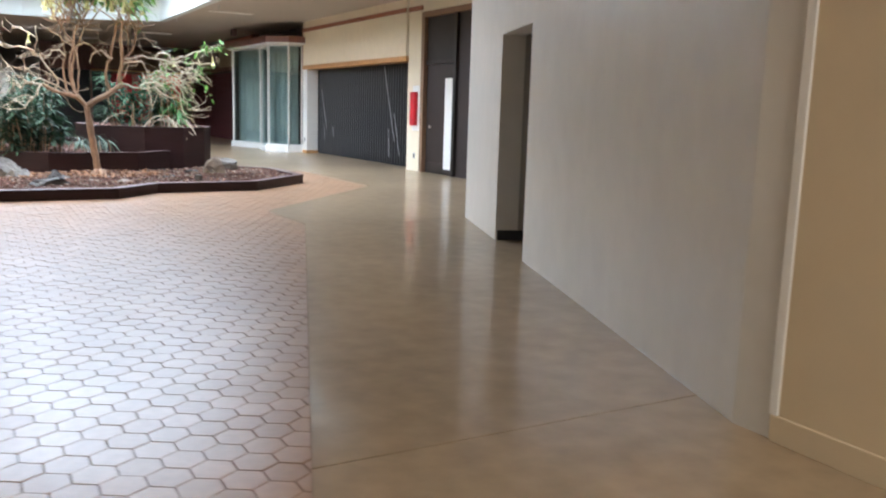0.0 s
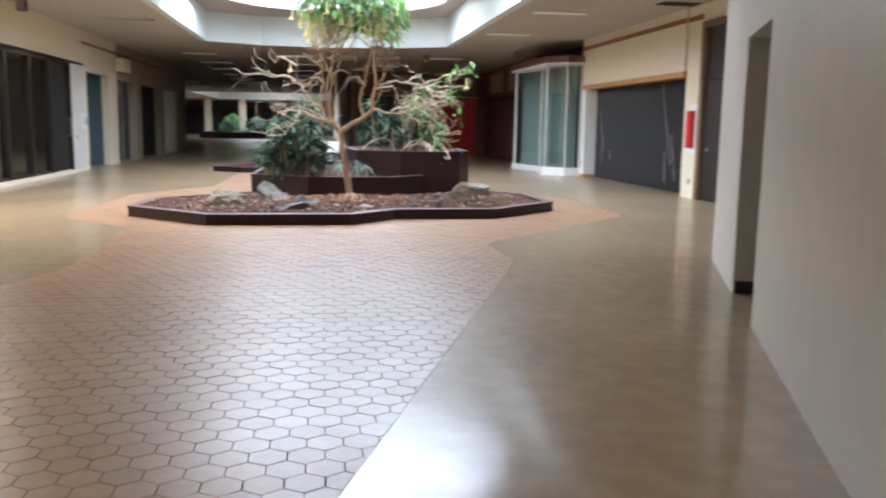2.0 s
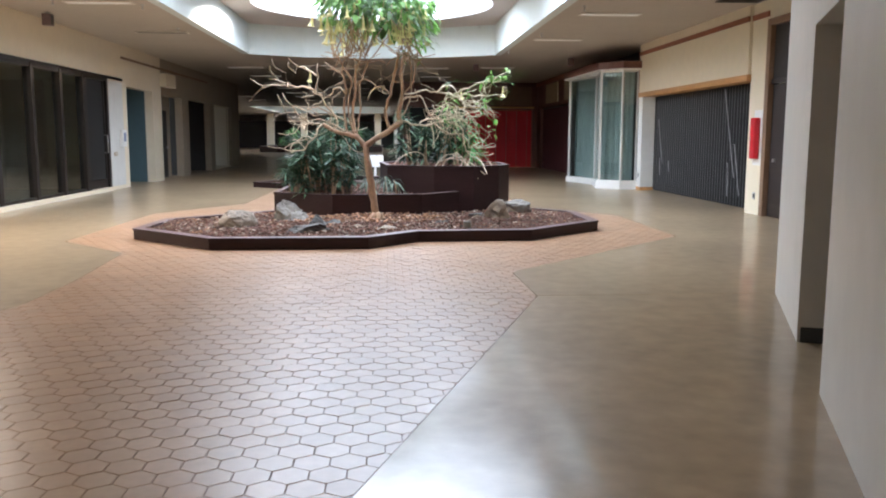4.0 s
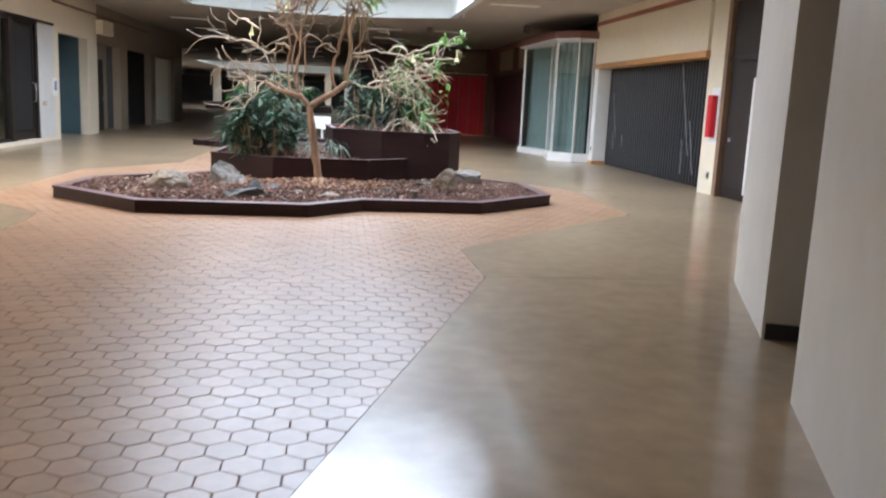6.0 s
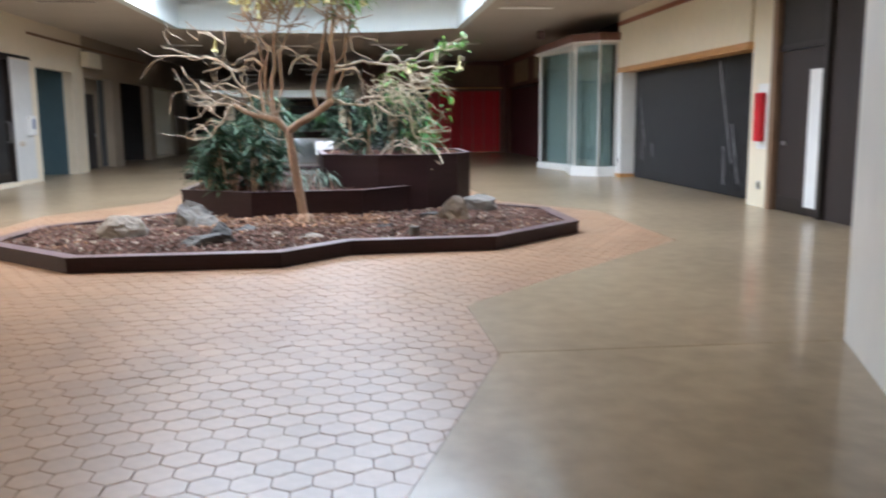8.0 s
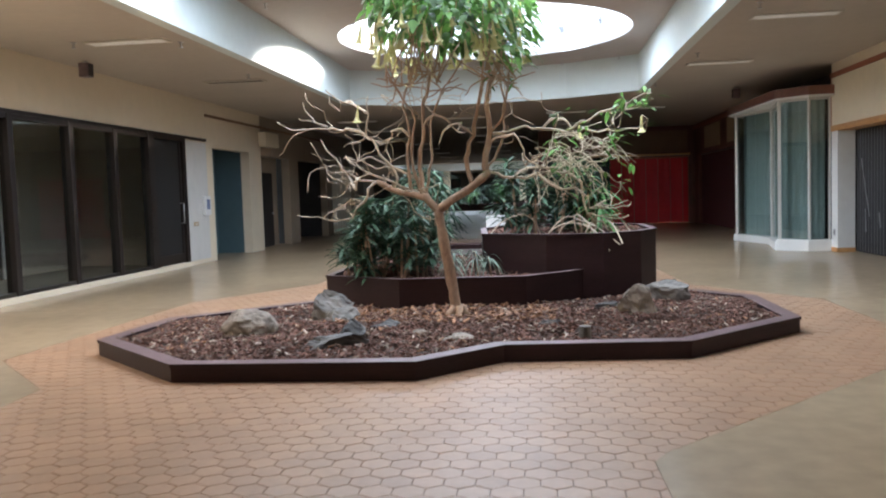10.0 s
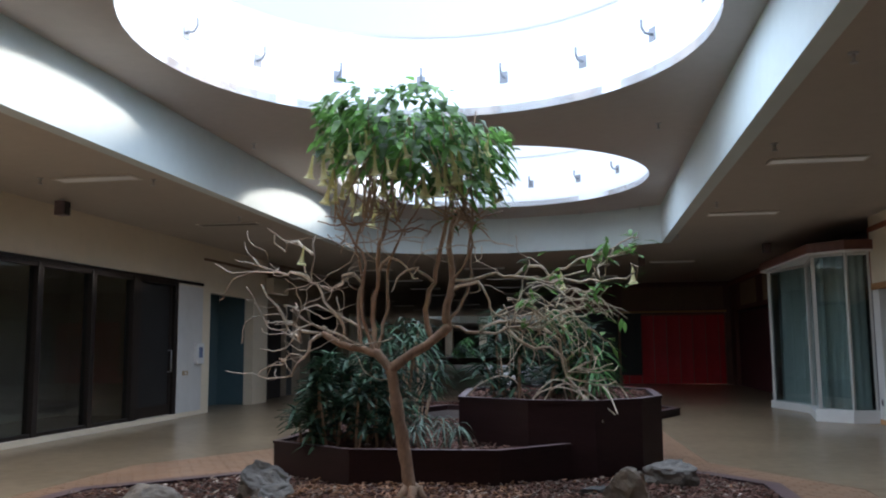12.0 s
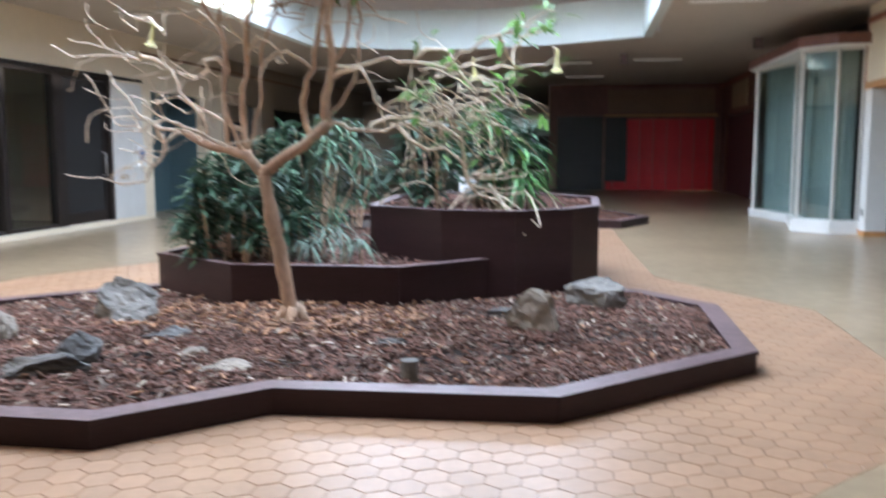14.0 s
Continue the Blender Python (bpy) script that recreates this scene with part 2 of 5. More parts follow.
_t.inputs[0].default_value = (0.97, 0.98, 1.0, 1)
_m.inputs[0].default_value = 0.85
_l.new(_t.outputs[0], _m.inputs[1])
_l.new(_u.outputs[0], _m.inputs[2])
_l.new(_m.outputs[0], _n["Material Output"].inputs[0])


M_SKYGLOW = bpy.data.materials.new("bright_sky")
M_SKYGLOW.use_nodes = True
_p = M_SKYGLOW.node_tree.nodes["Principled BSDF"]
_p.inputs["Base Color"].default_value = (0, 0, 0, 1)
_p.inputs["Specular IOR Level"].default_value = 0.0
_p.inputs["Emission Color"].default_value = (0.86, 0.93, 1.0, 1)
_p.inputs["Emission Strength"].default_value = 1.05


# ---- helpers for building ----
def box(bm, x0, x1, y0, y1, z0, z1, m=None):
    vs = [Vector((x, y, z)) for z in (z0, z1) for y in (y0, y1) for x in (x0, x1)]
    if m is not None:
        vs = [m @ v for v in vs]
    v = [bm.verts.new(p) for p in vs]
    for f in ((0, 2, 3, 1), (4, 5, 7, 6), (0, 1, 5, 4), (1, 3, 7, 5), (3, 2, 6, 7), (2, 0, 4, 6)):
        bm.faces.new([v[i] for i in f])
    return bm


def prism(bm, pts, z0, z1):
    a = [bm.verts.new((x, y, z0)) for x, y in pts]
    b = [bm.verts.new((x, y, z1)) for x, y in pts]
    bm.faces.new(list(reversed(a)))
    bm.faces.new(b)
    k = len(pts)
    for i in range(k):
        j = (i + 1) % k
        bm.faces.new((a[i], a[j], b[j], b[i]))
    return bm


def finish(bm, name, material, smooth=False, bevel=0.0):
    if bevel:
        bmesh.ops.bevel(bm, geom=list(bm.edges), offset=bevel, segments=2, affect='EDGES', profile=0.6, clamp_overlap=True)
    bmesh.ops.recalc_face_normals(bm, faces=list(bm.faces))
    me = bpy.data.meshes.new(name)
    bm.to_mesh(me)
    bm.free()
    me.materials.append(material)
    if smooth:
        for p in me.polygons:
            p.use_smooth = True
    return me


def part(name, bm, material, parent=None, label="", smooth=False, bevel=0.0):
    ob = new(name, finish(bm, name, material, smooth, bevel))
    ob.parent = parent
    if label:
        tagged(ob, label)
    return ob


def structure(name, bm, material, label, category, smooth=False, bevel=0.0):
    return tagged(part(name, bm, material, None, "", smooth, bevel), label, category, kind="structure")


def thing(name, at, label, category, group="", rz=0):
    e = new(name)
    e.empty_display_size = 0.2
    e.matrix_world = pose(*at, 0, 0, rz)
    return tagged(e, label, category, group)


def boxes(*rows, m=None):
    bm = bmesh.new()
    for r in rows:
        box(bm, *r, m=m)
    return bm


def tube(bm, pts, radii, sides=7):
    """A tapered tube along points."""
    rings = []
    k = len(pts)
    side = Vector((0.31, 0.87, 0.38))
    for i in range(k):
        d = (pts[min(i + 1, k - 1)] - pts[max(i - 1, 0)]).normalized()
        a = d.cross(side)
        if a.length < 0.05:
            a = d.cross(Vector((1, 0, 0)))
        a.normalize()
        c = d.cross(a)
        rings.append([bm.verts.new(pts[i] + (a * math.cos(t) + c * math.sin(t)) * radii[i])
                      for t in (2 * math.pi * s / sides for s in range(sides))])
    for r0, r1 in zip(rings, rings[1:]):
        for s in range(sides):
            bm.faces.new((r0[s], r0[(s + 1) % sides], r1[(s + 1) % sides], r1[s]))
    bm.faces.new(list(reversed(rings[0])))
    bm.faces.new(rings[-1])


def cyl(bm, x, y, z0, z1, r, sides=16):
    prism(bm, [(x + r * math.cos(2 * math.pi * i / sides), y + r * math.sin(2 * math.pi * i / sides)) for i in range(sides)], z0, z1)
    return bm


# ---- floor ----
TILE_RIGHT = [(-0.1, -1.7), (1.57, 2.83), (3.98, 9.55), (3.95, 10.95), (6.84, 14.05), (6.85, 17.25), (5.55, 19.15), (5.40, 21.7), (5.2, 26.0), (5.2, 33.0)]
TILE_LEFT = [(-4.6, -1.7), (-0.88, 8.3), (-0.52, 9.4), (-0.52, 10.6), (-0.66, 12.6), (-1.82, 13.8), (-1.75, 18.0), (-0.45, 20.2), (-0.4, 26.0), (-0.4, 33.0)]
JOINTS = (3.04, 9.59, 17.3, 25.0)


def edge_x(line, y):
    for (xa, ya), (xb, yb) in zip(line, line[1:]):
        if ya <= y <= yb:
            return xa + (xb - xa) * (y - ya) / (yb - ya)
    return line[0][0] if y < line[0][1] else line[-1][0]


def span(line, y0, y1):
    return [(edge_x(line, y0), y0)] + [p for p in line if y0 < p[1] < y1] + [(edge_x(line, y1), y1)]


structure("floor_bed", boxes((-16.5, 12, -9, 112, -0.3, -0.0045)), M_GROUT, "dark mortar bed under the mall floor", "floor")
conc = bmesh.new()
cuts = (-1.7,) + JOINTS + (33.0,)
for y0, y1 in zip(cuts, cuts[1:]):
    prism(conc, span(TILE_RIGHT, y0 + 0.004, y1 - 0.004)[::-1] + [(11.9, y0 + 0.004), (11.9, y1 - 0.004)], -0.004, 0.0)
    prism(conc, span(TILE_LEFT, y0 + 0.004, y1 - 0.004) + [(-7.9, y1 - 0.004), (-7.9, y0 + 0.004)], -0.004, 0.0)
for y0, y1 in ((33.0, 41.0), (41.0, 57.0), (57.0, 74.0), (74.0, 91.9), (91.9, 111.9)):
    box(conc, -16.4, 11.9, y0 + 0.004, y1 - 0.004, -0.004, 0.0)
box(conc, -7.9, 11.9, -8.9, -1.704, -0.004, 0.0)
structure("floor", conc, M_CONC, "polished tan concrete floor with cut joints", "floor")

# ---- walls ----
X_R, X_L = 9.5, -4.70
ANG = 68.9
SLANT = pose(3.566, 2.69, 0, 0, 0, ANG)                  # along the slanted wall: x runs down it, y into the hall
OP0, OP1, OPZ, WALL_END = 4.17, 5.445, 2.2, 7.42
structure("wall_slanted", boxes((0.0, OP0, -0.25, 0, 0, Z_CEIL), (OP1, WALL_END, -0.25, 0, 0, Z_CEIL), (OP0, OP1, -0.25, 0, OPZ, Z_CEIL), m=SLANT),
          M_GREY, "smooth grey-white painted wall with a plain doorway", "wall")
# the passage's shade is put into its colour: a darker grey than the doorway wall
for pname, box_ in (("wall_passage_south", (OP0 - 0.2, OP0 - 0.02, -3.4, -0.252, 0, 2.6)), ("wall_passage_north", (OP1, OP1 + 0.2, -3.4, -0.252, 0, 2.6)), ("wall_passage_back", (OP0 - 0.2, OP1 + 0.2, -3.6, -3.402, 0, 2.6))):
    structure(pname, boxes(box_, m=SLANT), M_SHADEGREY, "grey wall of the passage behind the doorway, darkened to stand for shade", "wall")
structure("ceiling_passage", boxes((OP0 - 0.2, OP1 + 0.2, -3.6, -0.252, 2.602, 2.7), m=SLANT), M_SHADEGREY, "grey ceiling of the passage, darkened to stand for shade", "ceiling")
structure("baseboard_passage", boxes((OP1 - 0.012, OP1 - 0.001, -3.39, -0.02, 0, 0.11), (OP0, OP1 - 0.02, -3.4, -3.388, 0, 0.11), m=SLANT),
          M_BLACKBASE, "black rubber baseboard in the passage", "baseboard")
structure("wall_grey_stub", boxes((3.562, 3.81, 2.482, 2.688, 0, Z_CEIL)), M_GREY, "short grey-white painted wall before the slanted wall", "wall")
structure("wall_tan", boxes((3.555, 3.83, -9, 2.48, 0, Z_CEIL)), M_TAN, "tan painted wall beside the grey wall", "wall")
structure("baseboard_tan", boxes((3.537, 3.554, -9, 2.465, 0, 0.12)), M_TAN, "tan painted baseboard", "baseboard", bevel=0.004)
structure("corner_trim", boxes((3.538, 3.554, 2.435, 2.479, 0.12, Z_CEIL)), M_WHITE, "white corner bead between two painted walls", "trim", bevel=0.003)
cw = SLANT @ Vector((WALL_END, 0, 0))
structure("wall_return", boxes((cw.x + 0.1, X_R + 0.25, cw.y - 0.30, cw.y - 0.1, 0, Z_CEIL)), M_GREY, "grey painted return wall", "wall")
structure("wall_east", boxes((X_R, X_R + 0.25, cw.y - 0.1, 14.15, 0, Z_CEIL), (X_R, X_R + 0.25, 14.15, 17.14, 3.55, Z_CEIL),
                             (X_R, X_R + 0.25, 17.14, 17.85, 0, Z_CEIL), (X_R - 0.06, X_R + 0.25, 17.85, 24.8, 2.62, Z_CEIL)),
          M_CREAM, "cream painted shopfront wall with an extinguisher", "wall")
structure("pier_reveal", boxes((X_R - 0.06, X_R + 0.29, 24.45, 24.8, 0, 2.54)), M_WHITE, "white painted reveal beside the folding gate", "wall")
structure("wall_west", boxes((X_L - 0.25, X_L, -9, 17.25, 0, Z_CEIL), (X_L - 0.25, X_L, 17.25, 24.75, 2.92, Z_CEIL), (X_L - 0.25, X_L, 24.75, 26.38, 0, Z_CEIL),
                             (X_L - 0.25, X_L, 26.38, 29.0, 2.80, Z_CEIL), (X_L - 0.25, X_L, 29.0, 30.0, 0, Z_CEIL)),
          M_BEIGE, "beige painted shopfront wall above dark windows", "wall")
# from here on the wall colour is darkened to carry the far hall's dimness
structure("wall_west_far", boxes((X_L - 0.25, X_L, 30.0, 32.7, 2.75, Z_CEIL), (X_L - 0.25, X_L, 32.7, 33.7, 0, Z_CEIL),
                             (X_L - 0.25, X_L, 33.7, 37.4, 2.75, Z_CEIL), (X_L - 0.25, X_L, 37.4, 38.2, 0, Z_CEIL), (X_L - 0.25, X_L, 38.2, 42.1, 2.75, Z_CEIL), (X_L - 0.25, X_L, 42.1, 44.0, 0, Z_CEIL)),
          M_DIMTAN, "tan wall over dark shop openings, darkened for the dim far hall", "wall")
structure("wall_south", boxes((-16.5, 12, -9.2, -9.0, 0, Z_CEIL)), M_CREAM, "plain painted end wall", "wall")
structure("wall_outer", boxes((12.0, 12.2, -9, 41.2, 0, Z_CEIL), (-16.7, -16.5, 44, 112, 0, Z_CEIL), (-16.5, -5.2, 43.8, 44.0, 0, Z_CEIL), (3.3, 3.5, 41.2, 112, 0, Z_CEIL), (-16.7, 3.5, 112, 112.2, 0, Z_CEIL)),
          M_SHOPWALL, "plain painted outer wall", "wall")

# ---- ceiling with the skylight well ----
WX0, WX1, WY0 = -1.58, 5.88, 11.9
WELL_FAR = [(5.88, 27.95), (4.1, 28.9), (2.1, 29.35), (0.0, 29.1), (-1.58, 28.2)]
ceil = bmesh.new()
box(ceil, -16.5, 12.1, -9, WY0, Z_CEIL, Z_CEIL + 0.15)
box(ceil, -9.0, WX0, WY0, 30.5, Z_CEIL, Z_CEIL + 0.15)
box(ceil, WX1, 12.1, WY0, 30.5, Z_CEIL, Z_CEIL + 0.15)
prism(ceil, WELL_FAR + [(WX0, 30.5), (WX1, 30.5)], Z_CEIL, Z_CEIL + 0.15)
box(ceil, -16.5, 12.1, 30.5, 74.0, Z_CEIL, Z_CEIL + 0.15)
box(ceil, -16.5, -9.0, 74.0, 95.0, Z_CEIL, Z_CEIL + 0.15)
box(ceil, 2.6, 12.1, 74.0, 95.0, Z_CEIL, Z_CEIL + 0.15)
box(ceil, -16.5, 12.1, 95.0, 112.0, Z_CEIL, Z_CEIL + 0.15)
structure("ceiling", ceil, M_CEIL, "beige plaster mall ceiling, dim and slightly stained", "ceiling")


def inset(pts, d):
    """The loop (anticlockwise) drawn in by d."""
    k = len(pts)
    out = []
    for i in range(k):
        p, a, b = Vector(pts[i]), Vector(pts[i - 1]), Vector(pts[(i + 1) % k])
        d0, d1 = (p - a).normalized(), (b - p).normalized()
        n0, n1 = Vector((-d0.y, d0.x)), Vector((-d1.y, d1.x))
        nn = (n0 + n1).normalized()
        q = p + nn * (d / max(0.4, nn.dot(n0)))
        out.append((q.x, q.y))
    return out


def ring_wall(bm, pts, z0, z1, thick):
    """A closed wall that follows the points (anticlockwise from above), growing outwards."""
    k = len(pts)
    out = []
    for i in range(k):
        p, a, b = Vector(pts[i]), Vector(pts[i - 1]), Vector(pts[(i + 1) % k])
        d0, d1 = (p - a).normalized(), (b - p).normalized()
        n0, n1 = Vector((d0.y, -d0.x)), Vector((d1.y, -d1.x))
        nn = (n0 + n1).normalized()
        out.append(p + nn * (thick / max(0.4, nn.dot(n0))))
    a0 = [bm.verts.new((p[0], p[1], z0)) for p in pts]
    a1 = [bm.verts.new((p[0], p[1], z1)) for p in pts]
    b0 = [bm.verts.new((p.x, p.y, z0)) for p in out]
    b1 = [bm.verts.new((p.x, p.y, z1)) for p in out]
    for i in range(k):
        j = (i + 1) % k
        for q in ((a0[i], a0[j], a1[j], a1[i]), (b0[i], b0[j], b1[j], b1[i]), (a0[i], a0[j], b0[j], b0[i]), (a1[i], a1[j], b1[j], b1[i])):
            bm.faces.new(q)
    return bm


def disc_hole_plate(bm, x0, x1, y0, y1, cx, cy, r, z0, z1, k=64):
    """A rectangular slab with one round hole through it."""
    def rim(t):
        c, s = math.cos(t), math.sin(t)
        f = min((x1 - cx) / c if c > 1e-6 else (x0 - cx) / c if c < -1e-6 else 1e9,
                (y1 - cy) / s if s > 1e-6 else (y0 - cy) / s if s < -1e-6 else 1e9)
        return cx + f * c, cy + f * s
    angles = sorted([2 * math.pi * i / k for i in range(k)] + [math.atan2(y - cy, x - cx) % (2 * math.pi) for x in (x0, x1) for y in (y0, y1)])
    q = len(angles)
    lv = []
    for z in (z0, z1):
        lv.append(([bm.verts.new((cx + r * math.cos(t), cy + r * math.sin(t), z)) for t in angles], [bm.verts.new((*rim(t), z)) for t in angles]))
    for i in range(q):
        j = (i + 1) % q
        for inner, outer in lv:
            bm.faces.new((inner[i], inner[j], outer[j], outer[i]))
        bm.faces.new((lv[0][0][i], lv[0][0][j], lv[1][0][j], lv[1][0][i]))


well = bmesh.new()
well_loop = [(WX0, WY0), (WX1, WY0)] + WELL_FAR
ring_wall(well, inset(well_loop, 0.006), Z_CEIL - 0.003, Z_UP - 0.001, 0.2)
structure("wall_skylight_well", well, M_WELL, "pale green-white side walls of the skylight well", "wall")
far_well = ring_wall(bmesh.new(), [(-8.994, 74.006), (2.594, 74.006), (2.594, 94.994), (-8.994, 94.994)], Z_CEIL - 0.003, Z_UP - 0.001, 0.2)
structure("wall_far_skylight_well", far_well, M_WELL, "pale side walls of the far skylight well", "wall")
up = bmesh.new()
ymid = 0.5 * (CIRCLES[0][1] + CIRCLES[1][1])
disc_hole_plate(up, -2.1, 6.3, 11.4, ymid, *CIRCLES[0], DRUM_R, Z_UP, Z_UP + 0.12)
disc_hole_plate(up, -2.1, 6.3, ymid, 30.2, *CIRCLES[1], DRUM_R, Z_UP, Z_UP + 0.12)
disc_hole_plate(up, -9.4, 3.0, 73.6, 84.4, *FAR_CIRCLES[0], DRUM_R, Z_UP, Z_UP + 0.12)
disc_hole_plate(up, -9.4, 3.0, 84.4, 95.4, *FAR_CIRCLES[1], DRUM_R, Z_UP, Z_UP + 0.12)
structure("ceiling_upper", up, M_UPCEIL, "raised plaster ceiling with round skylight holes", "ceiling")


def skylight(cx, cy):
    s = thing("skylight", (cx, cy, Z_UP + 0.12), "round white skylight drum under a milky dome", "skylight", "skylights over the courts")
    pts = [(DRUM_R * math.cos(2 * math.pi * i / 64), DRUM_R * math.sin(2 * math.pi * i / 64)) for i in range(64)]
    drum = part("drum", ring_wall(bmesh.new(), pts, -0.119, DRUM_H - 0.12, 0.08), M_DRUM, s, "white enamelled drum wall")
    d = bmesh.new()
    rows = []
    for a in range(9):
        phi = a / 8 * 0.62
        rr, zz = 5.32 * math.sin(phi), 5.32 * (math.cos(phi) - math.cos(0.62))
        rows.append([d.verts.new((rr * math.cos(2 * math.pi * i / 48), rr * math.sin(2 * math.pi * i / 48), DRUM_H - 0.11 + zz)) for i in range(48)] if a else [d.verts.new((0, 0, DRUM_H - 0.11 + zz))])
    for i in range(48):
        d.faces.new((rows[0][0], rows[1][i], rows[1][(i + 1) % 48]))
    for r0, r1 in zip(rows[1:], rows[2:]):
        for i in range(48):
            d.faces.new((r0[i], r1[i], r1[(i + 1) % 48], r0[(i + 1) % 48]))
    dome = part("dome", d, M_DOME, s, "milky white acrylic dome", smooth=True)
    dome.visible_shadow = False
    hook = bmesh.new()
    tube(hook, [Vector(p) for p in ((0, 0, 0.0), (-0.09, 0, 0.0), (-0.13, 0, 0.05), (-0.13, 0, 0.13))], [0.016] * 4, 6)
    box(hook, -0.005, 0.0, -0.05, 0.05, -0.07, 0.07)
    hook_me = finish(hook, "lamp_hook", M_HOOK)
    for i in range(16):
        t = 2 * math.pi * (i + 0.5) / 16
        h = new("lamp_hook", hook_me)
        h.parent = drum
        h.matrix_local = pose((DRUM_R - 0.003) * math.cos(t), (DRUM_R - 0.003) * math.sin(t), 0.40, 0, 0, math.degrees(t)) @ Matrix.Scale(1.25, 4)
    return s


for c in CIRCLES + FAR_CIRCLES:
    skylight(*c)


# bright hazy sky far above the roof
structure("backdrop_sky", boxes((-90, 65, -60, 190, 30.0, 30.1)), M_SKYGLOW, "bright hazy sky above the domes", "sky")

# ---- west side: dark-framed shopfront and the shops behind ----
structure("wall_shop_room", boxes((-7.8, -7.6, 15.4, 25.4, 0, Z_CEIL), (-7.6, -4.96, 15.4, 15.6, 0, Z_CEIL), (-7.6, -4.96, 25.25, 25.45, 0, Z_CEIL)),
          M_SHOPWALL, "grey-beige walls of an empty shop", "wall")
structure("floor_shop", boxes((-7.6, -4.83, 15.6, 25.25, 0.0, 0.012)), M_CARPET, "worn grey carpet of an empty shop", "floor")


def shop_window(y0, y1, name="window_1"):
    w = tagged(thing(name, (X_L, 0.5 * (y0 + y1), 0.0), "large clear shop window in a dark bronze frame", "window", "windows of the dark shopfront"), kind="structure")
    h = 0.5 * (y1 - y0)
    part("mullion", boxes((-0.13, 0.05, h - 0.07, h + 0.06, 0.10, 2.92)), M_BRONZE, w, bevel=0.006)
    part("head_rail", boxes((-0.10, 0.03, -h + 0.06, h - 0.06, 2.84, 2.92)), M_BRONZE, w, bevel=0.006)
    part("sill_rail", boxes((-0.10, 0.03, -h + 0.06, h - 0.06, 0.10, 0.16)), M_BRONZE, w, bevel=0.006)
    g = part("pane", boxes((-0.045, -0.035, -h + 0.06, h - 0.06, 0.16, 2.84)), M_GLASS, w)
    g.visible_shadow = False
    return w


ys = (17.3, 18.38, 20.05, 21.56, 22.96)
for i, (a, b) in enumerate(zip(ys, ys[1:])):
    shop_window(a, b, "window_%d" % (i + 1))
structure("sill_curb", boxes((X_L - 0.13, X_L + 0.09, 17.25, 24.74, 0, 0.10)), M_BEIGE, "pale beige curb under the shop windows", "trim", bevel=0.008)

dd = tagged(thing("door_1", (X_L, 23.89, 0.10), "dark bronze shop door with a dark pane, closed", "door"), kind="structure")
part("door_frame", boxes((-0.10, 0.03, -0.87, -0.70, 0, 2.82), (-0.10, 0.03, 0.70, 0.85, 0, 2.82), (-0.10, 0.03, -0.70, 0.70, 2.74, 2.82)), M_BRONZE, dd)
part("stile", boxes((-0.07, -0.02, -0.69, -0.60, 0.01, 2.73)), M_BRONZE, dd, bevel=0.004)
part("stile", boxes((-0.07, -0.02, 0.60, 0.69, 0.01, 2.73)), M_BRONZE, dd, bevel=0.004)
part("kick_rail", boxes((-0.07, -0.02, -0.60, 0.60, 0.01, 0.22)), M_BRONZE, dd, bevel=0.004)
part("door_pane", boxes((-0.05, -0.04, -0.60, 0.60, 0.22, 2.73)), M_BLACKBASE, dd, "dark door pane")
hb = bmesh.new()
tube(hb, [Vector(p) for p in ((-0.02, 0.55, 0.9), (0.06, 0.55, 0.9), (0.06, 0.55, 1.35), (-0.02, 0.55, 1.35))], [0.013] * 4, 8)
part("pull_handle", hb, M_STEEL, dd, "steel pull handle", smooth=True)

bd = thing("back_door", (-7.595, 21.7, 0.012), "dark door in a pale frame at the back of the shop", "door")
bdl = part("door_leaf", boxes((0, 0.04, -0.45, 0.45, 0.0, 2.05)), M_SHOPDARK, bd)
part("door_casing", boxes((0, 0.06, -0.56, -0.46, 0.0, 2.15), (0, 0.06, 0.46, 0.56, 0.0, 2.15), (0, 0.06, -0.46, 0.46, 2.06, 2.15)), M_WHITE, bd)
part("door_knob", cyl(bmesh.new(), 0.07, 0.36, 0.98, 1.04, 0.03), M_STEEL, bdl)

# pier with the white control box
cb = thing("control_box", (X_L + 0.02, 25.72, 1.14), "white plastic control box with a blue label on the pier", "box")
cbb = part("box_body", boxes((0.0, 0.09, -0.17, 0.17, 0.0, 0.46)), M_PLASTIC, cb, bevel=0.012)
part("label_plate", boxes((0.091, 0.096, -0.09, 0.09, 0.14, 0.38)), M_BLUE, cbb, "blue-grey printed label")
sp = thing("switch_plate", (X_L + 0.02, 25.15, 0.90), "small tan switch plate on the white pier", "switch")
spp = part("plate", boxes((0.0, 0.012, -0.13, 0.13, 0.0, 0.10)), M_PANEL, sp, bevel=0.004)
part("toggle", boxes((0.012, 0.022, -0.02, 0.02, 0.03, 0.07)), M_PLASTIC, spp)
structure("pier_panel", boxes((X_L, X_L + 0.02, 24.78, 25.95, 0.10, 2.88)), M_GREY, "off-white panel on the pier beside the shop door", "trim", bevel=0.003)

